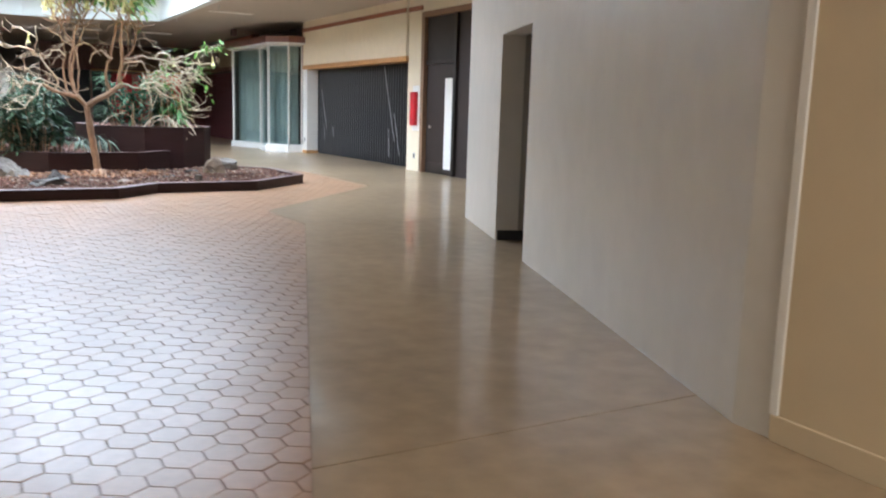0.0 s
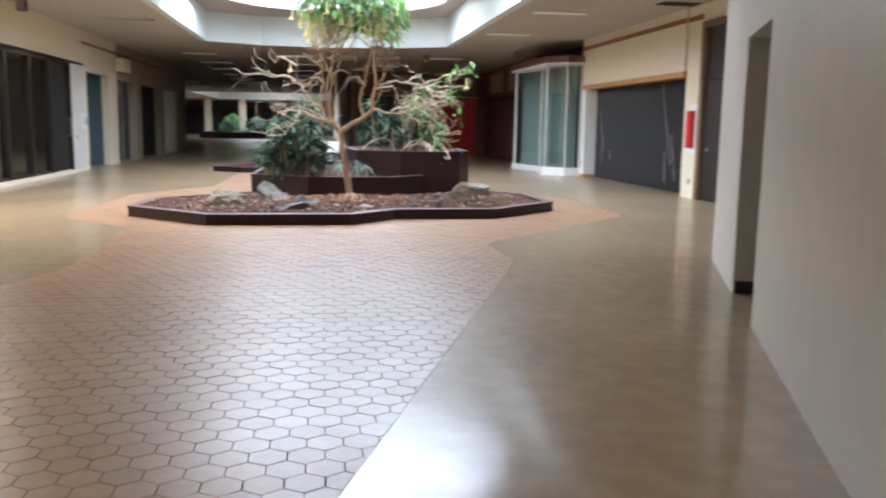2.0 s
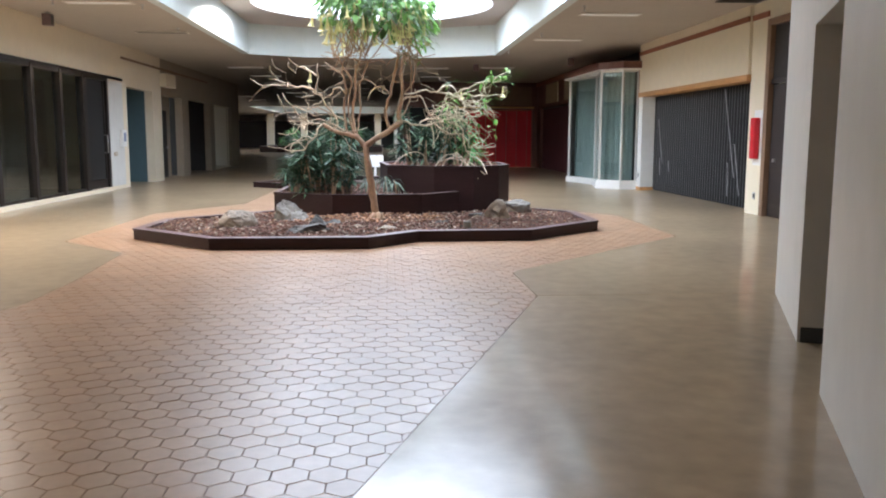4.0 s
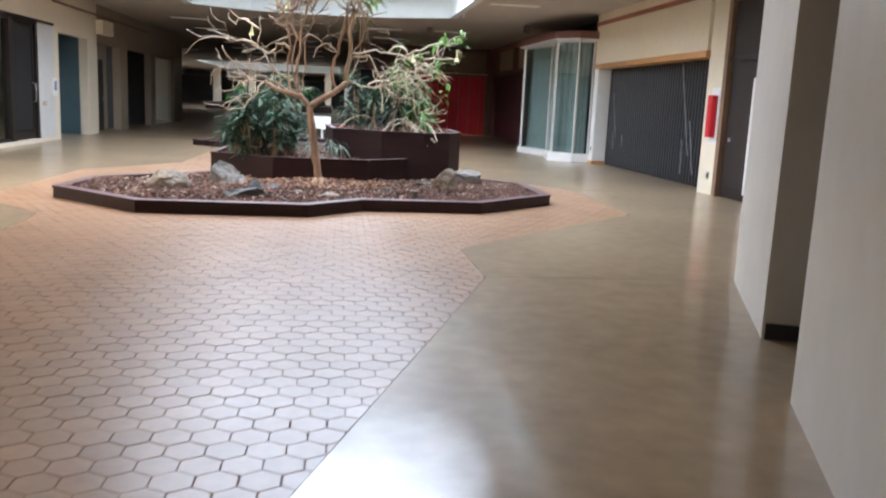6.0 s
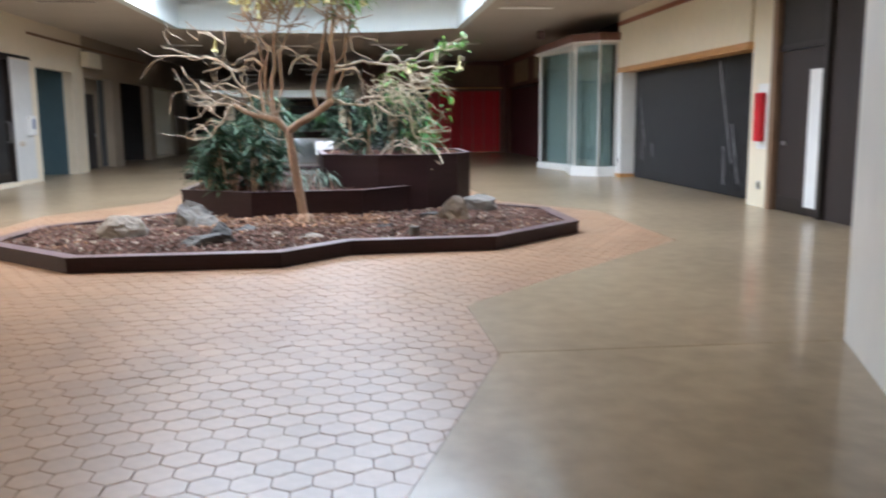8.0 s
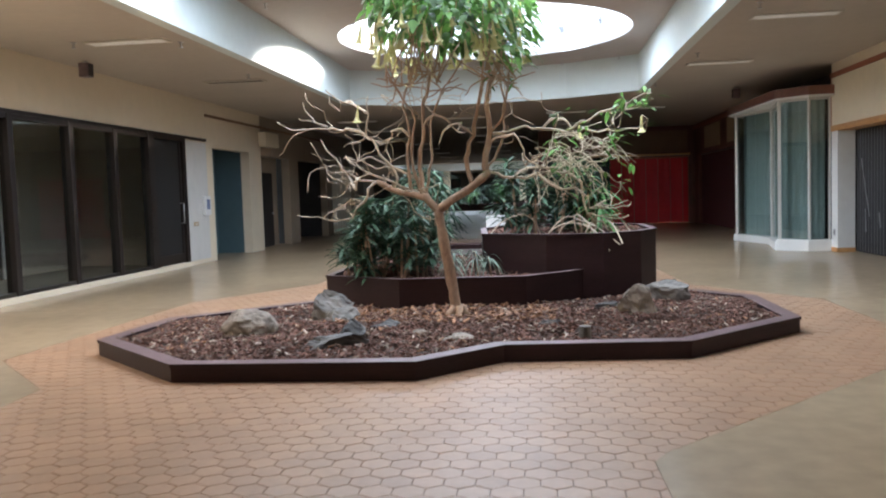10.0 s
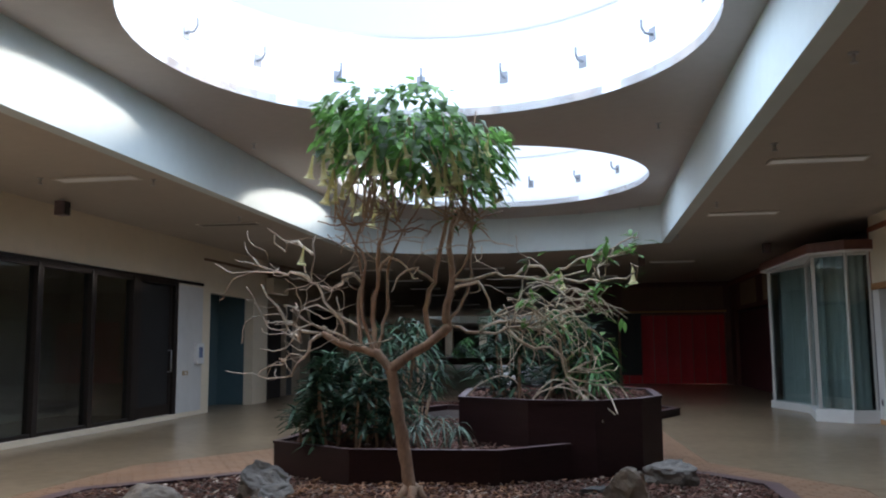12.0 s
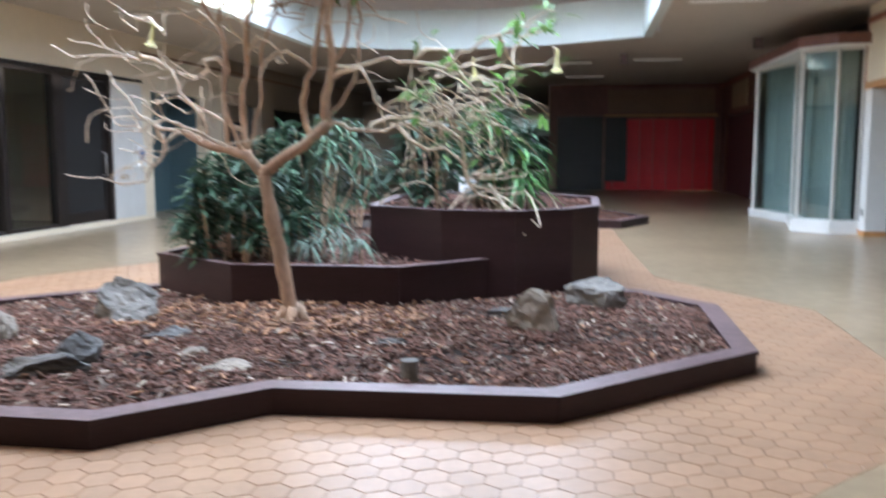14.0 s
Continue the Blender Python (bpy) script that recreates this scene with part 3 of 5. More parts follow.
# teal shop and the recesses beyond it
structure("wall_teal_shop", boxes((X_L - 1.2, X_L - 1.0, 26.2, 29.2, 0, Z_CEIL), (X_L - 1.0, X_L - 0.25, 26.18, 26.37, 0, Z_CEIL), (X_L - 1.0, X_L - 0.25, 29.01, 29.2, 0, Z_CEIL)),
          M_TEAL, "teal painted shop entry recess", "wall")
tw = tagged(thing("window_8", (X_L - 0.99, 27.1, 1.15), "dark shop window in a teal wall", "window"), kind="structure")
part("window_frame", boxes((0, 0.05, -0.62, -0.55, 0, 1.5), (0, 0.05, 0.55, 0.62, 0, 1.5), (0, 0.05, -0.55, 0.55, 0, 0.07), (0, 0.05, -0.55, 0.55, 1.43, 1.5)), M_BRONZE, tw)
part("pane", boxes((0.0, 0.02, -0.55, 0.55, 0.07, 1.43)), M_SHOPDARK, tw)
# recess shade coloured in with the same darkened tan
structure("wall_recess_beige", boxes((X_L - 0.7, X_L - 0.5, 29.8, 32.9, 0, Z_CEIL)), M_DIMTAN, "beige recess, darkened in colour for its shade", "wall")
rd = tagged(thing("door_2", (X_L - 0.495, 31.8, 0), "dark closed service door in a recess", "door"), kind="structure")
part("door_leaf", boxes((0, 0.04, -0.5, 0.5, 0.0, 2.3)), M_SHOPDARK, rd)
part("door_knob", cyl(bmesh.new(), 0.06, 0.4, 1.0, 1.06, 0.03), M_STEEL, rd)
# darkness of the empty shops, coloured straight onto their walls
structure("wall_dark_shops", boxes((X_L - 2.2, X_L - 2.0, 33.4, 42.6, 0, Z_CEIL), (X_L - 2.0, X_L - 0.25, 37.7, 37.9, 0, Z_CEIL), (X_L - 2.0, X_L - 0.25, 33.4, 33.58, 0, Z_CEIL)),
          M_SHOPDARK, "near-black wall standing for an unlit empty shop", "wall")


def barred_front(y0, y1):
    g = thing("barred_gate", (X_L + 0.01, y0, 0), "cream barred security gate across a dark shop", "gate")
    me = finish(boxes((-0.02, 0.02, -0.03, 0.03, 0.05, 2.7)), "bar", M_CREAM)
    k = 9
    for i in range(k):
        b = new("bar", me)
        b.parent = g
        b.matrix_local = pose(-0.15, (y1 - y0) * (i + 0.5) / k, 0)
    part("gate_rail", boxes((-0.19, -0.11, 0.0, y1 - y0, 0.0, 0.05)), M_CREAM, g)
    part("gate_rail", boxes((-0.19, -0.11, 0.0, y1 - y0, 2.70, 2.75)), M_CREAM, g)


barred_front(38.25, 42.05)
structure("trim_west_strip", boxes((X_L, X_L + 0.03, 26.0, 37.0, 3.53, 3.59)), M_UMBER, "dark brown wood strip along the wall", "trim")
structure("trim_west_head", boxes((X_L, X_L + 0.04, 17.25, 25.95, 2.92, 2.98)), M_BRONZE, "dark bronze head trim over the windows", "trim")
sg = thing("sign_box", (X_L + 0.02, 30.4, 3.0), "blank yellow-cream sign box on the wall", "sign")
part("sign_face", boxes((0.0, 0.22, -0.6, 0.6, 0.0, 0.42)), M_CREAM, sg, bevel=0.01)


def speaker(x, y, z, toward):
    s = thing("wall_speaker", (x, y, z), "small brown box loudspeaker hung under the ceiling", "loudspeaker", "small loudspeakers under the ceiling", 0 if toward > 0 else 180)
    cab = part("cabinet", boxes((-0.085, 0.085, -0.09, 0.09, -0.27, -0.04)), M_BROWNTOP, s, bevel=0.01)
    part("grille", boxes((0.086, 0.092, -0.075, 0.075, -0.255, -0.055)), M_SHOPDARK, cab)
    part("bracket", boxes((-0.02, 0.02, -0.03, 0.03, -0.04, 0.0)), M_STEEL, s)


speaker(-4.2, 19.85, Z_CEIL, 1)
speaker(8.3, 28.3, Z_CEIL, -1)
speaker(5.6, 30.9, Z_CEIL, -1)


# ---- folding gates ----
def folding_gate(name, length, height, pitch, material, m, label, rail, rib, depth=0.085):
    """A closed accordion gate: upright folded slats between a head track and a floor."""
    g = thing(name, (0, 0, 0), label, "gate")
    g.matrix_world = m
    k = int(length / pitch)
    p = length / k
    bm = bmesh.new()
    prof = [(0.0, depth), (0.5 * p - 0.012, 0.0), (0.5 * p + 0.012, 0.0), (p, depth)]
    lo = [bm.verts.new((x, y, 0.015)) for x, y in prof]
    hi = [bm.verts.new((x, y, height - 0.06)) for x, y in prof]
    lo2 = [bm.verts.new((x, y + 0.008, 0.015)) for x, y in prof]
    hi2 = [bm.verts.new((x, y + 0.008, height - 0.06)) for x, y in prof]
    for i in range(3):
        bm.faces.new((lo[i], lo[i + 1], hi[i + 1], hi[i]))
        bm.faces.new((lo2[i + 1], lo2[i], hi2[i], hi2[i + 1]))
    for ends in ((lo, lo2), (hi, hi2)):
        for i in range(3):
            bm.faces.new((ends[0][i], ends[0][i + 1], ends[1][i + 1], ends[1][i]))
    me = finish(bm, "slat", material)
    me.materials.append(rib)
    for f in me.polygons:
        if abs(f.center.x - 0.5 * p) < 0.005 and f.area > 0.01:
            f.material_index = 1
    for i in range(k):
        s = new("slat", me)
        s.parent = g
        s.matrix_local = pose(i * p, random.uniform(-0.004, 0.004), 0)
    part("head_track", boxes((0, length, -0.02, 0.10, height - 0.058, height)), rail, g, "head track of the gate")
    part("lead_post", boxes((length - 0.03, length + 0.03, -0.02, 0.09, 0.0, height - 0.06)), rail, g)
    return g


GATE_Y0, GATE_Y1 = 17.85, 24.45
bg = folding_gate("folding_gate", GATE_Y1 - GATE_Y0 - 0.02, 2.61, 0.145, M_GATE, pose(X_R + 0.30, GATE_Y1 - 0.01, 0, 0, 0, -90), "black vinyl folding gate with pale streaks, closed", M_BRONZE, M_GATERIB)
# thin pale tubes that draw the diagonal streaks on the gate
for a, b, c, d in ((0.35, 1.9, 0.75, 0.75), (0.55, 0.9, 0.58, 0.45), (1.25, 0.85, 1.3, 0.55), (4.7, 2.45, 5.35, 0.6), (5.3, 1.3, 5.65, 0.25), (5.0, 0.9, 5.06, 0.2)):
    sc = bmesh.new()
    n = 5
    tube(sc, [Vector((a + (c - a) * i / n + random.uniform(-0.015, 0.015), -0.022, b + (d - b) * i / n)) for i in range(n + 1)], [random.uniform(0.006, 0.013) for _ in range(n + 1)], 5)
    part("diagonal_streak", sc, M_GATESTREAK, bg, "pale diagonal streak on the gate")
structure("wall_behind_gate", boxes((X_R + 0.45, X_R + 0.65, 15.0, 30.5, 0, Z_CEIL)), M_SHOPDARK, "near-black wall standing for the unlit shop behind the gate", "wall")
structure("trim_gate_head", boxes((X_R - 0.085, X_R + 0.28, GATE_Y0 - 0.02, GATE_Y1 + 0.35, 2.50, 2.619)), M_TRIM, "orange-brown wood lintel over the gate", "trim", bevel=0.004)
structure("trim_gate_foot", boxes((X_R - 0.075, X_R + 0.295, GATE_Y1 - 0.012, GATE_Y1 + 0.36, 0, 0.09)), M_TRIM, "brown wood foot of the pier", "trim", bevel=0.004)
structure("trim_east_strip", boxes((X_R - 0.09, X_R - 0.061, 17.85, 24.8, 3.60, 3.70), (X_R - 0.03, X_R - 0.001, 17.16, 17.84, 3.60, 3.70)), M_REDTRIM, "red-brown wood strip above the shopfront", "trim", bevel=0.003)
structure("trim_east_edge", boxes((X_R - 0.07, X_R + 0.02, 24.801, 24.83, 2.62, 3.66)), M_REDTRIM, "red-brown wood edge of the wall", "trim")

# dark bronze corner door
cd = tagged(thing("door_3", (X_R, 16.0, 0), "dark brown wooden shop door in a tall bronze frame", "door"), kind="structure")
part("door_frame", boxes((-0.06, 0.12, 0.97, 1.11, 0, 3.54), (-0.06, 0.12, -1.84, -1.74, 0, 3.54), (-0.06, 0.12, -1.74, 0.97, 3.42, 3.54)), M_UMBER, cd, "umber-brown outer frame", bevel=0.006)
part("frame_post", boxes((-0.03, 0.10, -0.42, -0.30, 0, 3.42)), M_BRONZE, cd, bevel=0.004)
leaf_3 = part("door_leaf", boxes((0.03, 0.075, -0.28, 0.95, 0.01, 2.38)), M_DOORWOOD, cd, bevel=0.004)
part("white_panel", boxes((0.012, 0.029, -0.26, 0.09, 0.13, 2.08)), M_WHITE, leaf_3, "tall white strip on the door")
part("door_knob", cyl(bmesh.new(), 0.0, 0.72, 1.0, 1.06, 0.03), M_STEEL, leaf_3)
part("kick_plate", boxes((0.02, 0.029, 0.10, 0.90, 0.03, 0.24)), M_BRONZE, leaf_3)
part("transom", boxes((0.0, 0.08, -0.30, 0.97, 2.39, 2.48)), M_BRONZE, cd)
part("transom_pane", boxes((0.03, 0.05, -0.30, 0.97, 2.481, 3.419)), M_SHOPDARK, cd, "dark transom pane")
part("side_panel", boxes((0.03, 0.06, -1.74, -0.42, 0.0, 3.419)), M_DOORWOOD, cd, "dark brown side panel")

# fire extinguisher and outlet on the pier
fx = thing("fire_extinguisher", (X_R, 17.40, 1.04), "red fire extinguisher in a slim red wall case", "extinguisher")
part("backing_plate", boxes((-0.012, 0.0, -0.17, 0.17, -0.12, 0.90)), M_WHITE, fx, "white wall backing plate", bevel=0.004)
fxc = part("case", boxes((-0.12, -0.0125, -0.11, 0.11, 0.0, 0.76)), M_EXT, fx, "red enamelled case", bevel=0.03)
part("case_window", boxes((-0.127, -0.1205, -0.05, 0.05, 0.16, 0.60)), M_RED, fxc, "dark red window of the case")
part("latch", boxes((-0.135, -0.1205, 0.06, 0.08, 0.34, 0.42)), M_STEEL, fxc)
for y, z in ((17.45, 0.28), (24.62, 0.34)):
    o = thing("wall_outlet", (X_R - (0.06 if y > 20 else 0), y, z), "grey wall outlet low on the cream pier", "outlet", "outlets on the piers")
    cpl = part("cover_plate", boxes((-0.012, 0, -0.05, 0.05, 0, 0.13)), M_STEEL, o, bevel=0.003)
    part("socket", boxes((-0.016, -0.012, -0.02, 0.02, 0.03, 0.10)), M_BLACKBASE, cpl)

# ---- glass showcase ----
SHOW = [(9.42, 24.84), (9.0, 24.88), (8.49, 25.32), (8.86, 27.3), (8.43, 29.0), (9.4, 29.9)]
sc = thing("glass_showcase", (0, 0, 0), "teal glass showcase on white plinths with drawn curtains", "showcase")


def along(a, b, u0, u1, d0, d1, z0, z1):
    """A slab along the line a-b, from u0 to u1 of its metres, d0 to d1 behind it."""
    v = Vector((b[0] - a[0], b[1] - a[1], 0))
    m = pose(a[0], a[1], 0, 0, 0, math.degrees(math.atan2(v.y, v.x)))
    return boxes((u0, u1, -d1, -d0, z0, z1), m=m)


for i, (a, b) in enumerate(zip(SHOW, SHOW[1:])):
    ln = math.hypot(b[0] - a[0], b[1] - a[1])
    base = 0.24 if i < 2 else 0.17
    part("plinth", along(a, b, -0.03, ln + 0.03, -0.06, 0.25, 0, base), M_WHITE, sc, "white painted plinth", bevel=0.008)
    pn = part("pane", along(a, b, 0.04, ln - 0.04, 0.05, 0.062, base, 3.24), M_TEALGLASS, sc, "teal tinted glass pane")
    pn.visible_shadow = False
    part("frame_post", along(a, b, -0.022, 0.022, 0.0, 0.07, base, 3.24), M_GREY, sc, bevel=0.006)
    part("head_frame", along(a, b, 0.04, ln - 0.04, 0.0, 0.07, 3.19, 3.24), M_GREY, sc)
    # a drawn curtain with folds
    cu = bmesh.new()
    v = Vector((b[0] - a[0], b[1] - a[1], 0))
    m = pose(a[0], a[1], 0, 0, 0, math.degrees(math.atan2(v.y, v.x)))
    k = max(4, int(ln / 0.05))
    top, bot = [], []
    for s in range(k + 1):
        w = -0.22 + 0.025 * math.sin(s * 1.9) + 0.012 * math.sin(s * 0.7 + i)
        x = 0.05 + (ln - 0.1) * s / k
        bot.append(cu.verts.new(m @ Vector((x, w, base + 0.01))))
        top.append(cu.verts.new(m @ Vector((x, w - 0.01, 3.22))))
    for s in range(k):
        cu.faces.new((bot[s], bot[s + 1], top[s + 1], top[s]))
    part("curtain", cu, M_CURTAIN2 if i in (1, 2) else M_CURTAIN, sc, "pale teal drawn curtain", smooth=True)
CANOPY = [(9.49, 24.62), (8.93, 24.62), (8.40, 25.22), (8.30, 29.3), (8.8, 30.15), (9.49, 30.15)]
part("top_panel", prism(bmesh.new(), inset(CANOPY[::-1], 0.02), 3.242, 3.275), M_WHITE, sc, "white soffit panel under the canopy")
fas = prism(bmesh.new(), CANOPY, 3.276, 3.46)
structure("canopy", fas, M_PANELWOOD, "dark brown canopy over the glass showcase", "canopy", bevel=0.01)

# ---- far east: maroon gate, red gate ----
structure("wall_east_far", boxes((X_R, X_R + 0.25, 30.2, 31.2, 0, Z_CEIL), (X_R, X_R + 0.25, 31.2, 40.0, 2.72, Z_CEIL), (X_R, X_R + 0.25, 40.0, 41.2, 0, Z_CEIL)), M_PANELWOOD, "maroon-brown wood-clad wall around a gate", "wall")
folding_gate("folding_gate", 8.76, 2.70, 0.2, M_MAROON, pose(X_R + 0.1, 39.98, 0, 0, 0, -90), "dark maroon vinyl folding gate, closed", M_BRONZE, M_MAROON)
structure("wall_east_back", boxes((X_R + 0.45, X_R + 0.65, 30.5, 41.2, 0, Z_CEIL)), M_SHOPDARK, "near-black wall standing for the unlit shop behind the maroon gate", "wall")
for y0, y1 in ((32.2, 34.8), (36.0, 38.6)):
    p = thing("shop_sign", (X_R - 0.002, y0, 2.85), "blank tan sign panel over the gate", "sign", "blank sign panels")
    part("panel_face", boxes((-0.04, 0, 0, y1 - y0, 0, 0.80)), M_PANEL, p, bevel=0.006)
structure("trim_far_strip", boxes((X_R - 0.05, X_R - 0.003, 30.2, 41.0, 3.7, 3.84)), M_REDTRIM, "red-brown wood strip along the far wall", "trim")

Y_F = 41.0
structure("wall_north", boxes((3.3, 3.6, Y_F, Y_F + 0.25, 0, Z_CEIL), (3.6, 5.3, Y_F, Y_F + 0.25, 2.75, Z_CEIL), (5.3, 5.42, Y_F, Y_F + 0.25, 0, Z_CEIL), (5.42, 9.3, Y_F, Y_F + 0.25, 2.72, Z_CEIL), (9.3, 9.75, Y_F, Y_F + 0.25, 0, Z_CEIL)),
          M_PANELWOOD, "maroon-brown wood-clad wall around the red gate", "wall")
folding_gate("folding_gate", 3.86, 2.68, 0.43, M_RED, pose(5.43, Y_F + 0.06, 0), "bright red vinyl folding gate, closed", M_REDTRIM, M_REDRIB, 0.012)
structure("wall_north_back", boxes((3.3, 12, Y_F + 1.6, Y_F + 1.8, 0, Z_CEIL)), M_SHOPDARK, "near-black wall standing for the unlit shop behind the red gate", "wall")
np_ = thing("shop_sign", (5.45, Y_F - 0.002, 2.86), "blank brown sign panel over the red gate", "sign")
part("panel_face", boxes((0, 3.8, -0.05, 0, 0, 0.86)), M_UMBER, np_, bevel=0.008)
structure("trim_north_head", boxes((5.35, 9.35, Y_F - 0.06, Y_F - 0.002, 2.72, 2.80)), M_TRIM, "tan wood rail above the red gate", "trim")
bo = thing("dark_board", (4.5, Y_F + 0.10, 0), "dark closed board across a shop entry", "board")
part("board_face", boxes((-0.9, 0.8, 0, 0.05, 0.0, 2.74)), M_GATE, bo)
part("board_frame", boxes((-0.9, -0.85, -0.02, 0, 0, 2.74)), M_BRONZE, bo)
part("board_frame", boxes((0.75, 0.8, -0.02, 0, 0, 2.74)), M_BRONZE, bo)


pb = thing("dark_board", (5.44, Y_F - 0.06, 0.34), "charcoal panel fixed over the end of the red gate", "board")
part("panel_sheet", boxes((-0.06, 0.70, 0.0, 0.056, 0.0, 2.37)), M_GATE, pb, bevel=0.004)
part("edge_strip", boxes((0.70, 0.73, -0.006, 0.056, 0.0, 2.37)), M_BRONZE, pb)


# ---- ceiling fixtures ----
def troffer(x, y, lens, label):
    t = thing("ceiling_light", (x, y, Z_CEIL), label, "ceiling light", "ceiling lights of the mall")
    fr = part("light_frame", boxes((-0.62, 0.62, -0.16, -0.13, -0.025, -0.002), (-0.62, 0.62, 0.13, 0.16, -0.025, -0.002), (-0.62, -0.59, -0.13, 0.13, -0.025, -0.002), (0.59, 0.62, -0.13, 0.13, -0.025, -0.002)), M_LAMPFRAME, t)
    part("diffuser", boxes((-0.59, 0.59, -0.13, 0.13, -0.018, -0.004)), lens, fr)


for x, y in ((-2.72, 18.45), (7.1, 19.2), (6.95, 23.7), (6.55, 32.6), (4.2, 33.0), (6.9, 13.8), (1.0, 33.4), (-2.5, 33.2), (1.2, 37.6), (-2.4, 37.6), (4.6, 37.4), (1.0, 42.0), (-2.5, 42.0), (1.0, 46.4), (-2.5, 46.4), (1.0, 51.0), (-2.6, 51.0), (-6.5, 51.0), (1.0, 56.0), (-2.6, 56.0), (-6.5, 56.0), (1.0, 61.5), (-2.6, 61.5), (-6.5, 61.5), (1.0, 67.0), (-2.6, 67.0)):
    troffer(x, y, M_LENS, "unlit white ceiling light with a faint added glow, flush in the ceiling")
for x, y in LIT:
    troffer(x, y, M_LENS, "added lit white ceiling light, out of view, flush in the ceiling")
troffer(-2.77, 23.0, M_DARKLENS, "dark unlit ceiling light")


def sprinkler(x, y, z=Z_CEIL):
    s = thing("sprinkler", (x, y, z), "small steel fire sprinkler on the ceiling", "sprinkler", "ceiling sprinklers")
    bm = cyl(bmesh.new(), 0, 0, -0.012, -0.001, 0.045, 12)
    tube(bm, [Vector((0, 0, -0.01)), Vector((0, 0, -0.06)), Vector((0, 0, -0.08))], [0.014, 0.014, 0.006], 8)
    part("head", bm, M_STEEL, s)
    part("deflector", cyl(bmesh.new(), 0, 0, -0.092, -0.081, 0.035, 10), M_STEEL, s)


for x, y in ((-3.5, 18.3), (-2.0, 18.7), (-2.2, 22.2), (6.35, 18.2), (6.3, 22.4), (6.3, 15.0), (6.1, 26.6)):
    sprinkler(x, y)
for x, y in ((5.3, 13.6), (5.2, 20.4), (5.4, 28.0), (4.0, 28.5), (-1.2, 20.4)):
    sprinkler(x, y, Z_UP)
vt = thing("ceiling_vent", (9.0, 17.3, Z_CEIL), "dark slatted vent in the ceiling", "vent")
part("vent_frame", boxes((-0.4, 0.4, -0.2, -0.17, -0.02, -0.002), (-0.4, 0.4, 0.17, 0.2, -0.02, -0.002), (-0.4, -0.37, -0.17, 0.17, -0.02, -0.002), (0.37, 0.4, -0.17, 0.17, -0.02, -0.002)), M_BRONZE, vt)
for i in range(6):
    part("slat", boxes((-0.37, 0.37, -0.15 + i * 0.055, -0.12 + i * 0.055, -0.016, -0.004)), M_SHOPDARK, vt)


# ---- planters ----
def planter(name, outline, top, wall, cap_h, label, z0=0.0):
    """A planter wall of boards, board by board, with a cap of its own on each side."""
    t = thing(name, (0, 0, 0), label, "planter")
    inn = inset(outline, wall)
    o2, i2 = inset(outline, -0.012), inset(outline, wall + 0.012)
    k = len(outline)
    for i in range(k):
        j = (i + 1) % k
        sb = part("side_board", prism(bmesh.new(), [outline[i], outline[j], inn[j], inn[i]], z0, top - cap_h), M_BROWN, t)
        cap = part("cap", prism(bmesh.new(), [o2[i], o2[j], i2[j], i2[i]], top - cap_h + 0.001, top), M_BROWN, sb, "brown wooden cap with a pale sheen coloured in on top")
        # only upward faces get the paler brown, which paints in the skylight's sheen
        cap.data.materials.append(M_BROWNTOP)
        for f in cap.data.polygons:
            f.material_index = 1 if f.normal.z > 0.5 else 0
    return t


LOW = [(-0.95, 14.02), (0.345, 12.81), (2.36, 12.84), (3.03, 13.53), (4.62, 13.62), (5.87, 14.87), (5.86, 16.55), (5.30, 17.22), (4.45, 17.55), (1.3, 17.55), (0.46, 16.8), (-0.88, 15.45)]
BACK = [(-1.2, 26.05), (-0.3, 25.35), (5.4, 25.3), (6.0, 26.6), (5.2, 28.4), (-0.2, 28.4)]
MID = [(0.65, 16.69), (1.69, 16.03), (3.18, 16.10), (4.2, 17.1), (4.6, 20.6), (3.4, 22.4), (1.6, 22.4), (0.7, 20.6)]
UPP = [(2.6, 17.35), (3.42, 16.82), (4.12, 16.74), (4.62, 17.18), (4.87, 17.68), (4.87, 19.2), (4.1, 20.2), (2.9, 20.2), (2.45, 19.2)]
planter("low_planter", LOW, 0.155, 0.14, 0.03, "low dark brown wooden planter kerb around a mulched bed")
planter("low_planter", BACK, 0.155, 0.14, 0.03, "low dark brown wooden kerb of the rear bed")
planter("middle_planter", MID, 0.485, 0.06, 0.03, "dark brown wooden planter wall, middle tier", 0.09)
planter("upper_planter", UPP, 0.927, 0.06, 0.035, "dark brown wooden planter wall, upper tier", 0.09)


def bed(name, outline, z, label):
    bm = bmesh.new()
    prism(bm, outline, z - 0.12 if z > 0.2 else 0.0, z)
    return tagged(part(name, bm, M_SOIL), label, "soil", kind="stuff")


bed("soil_low", inset(LOW, 0.15), 0.095, "dark soil under the bark mulch")
bed("soil_rear", inset(BACK, 0.15), 0.095, "dark soil of the rear bed")
bed("soil_middle", inset(MID, 0.075), 0.40, "dark soil in the middle planter")
bed("soil_upper", inset(UPP, 0.075), 0.84, "dark soil in the upper planter")


def inside(p, poly):
    c = False
    for (xa, ya), (xb, yb) in zip(poly, poly[1:] + poly[:1]):
        if (ya > p[1]) != (yb > p[1]) and p[0] < (xb - xa) * (p[1] - ya) / (yb - ya) + xa:
            c = not c
    return c


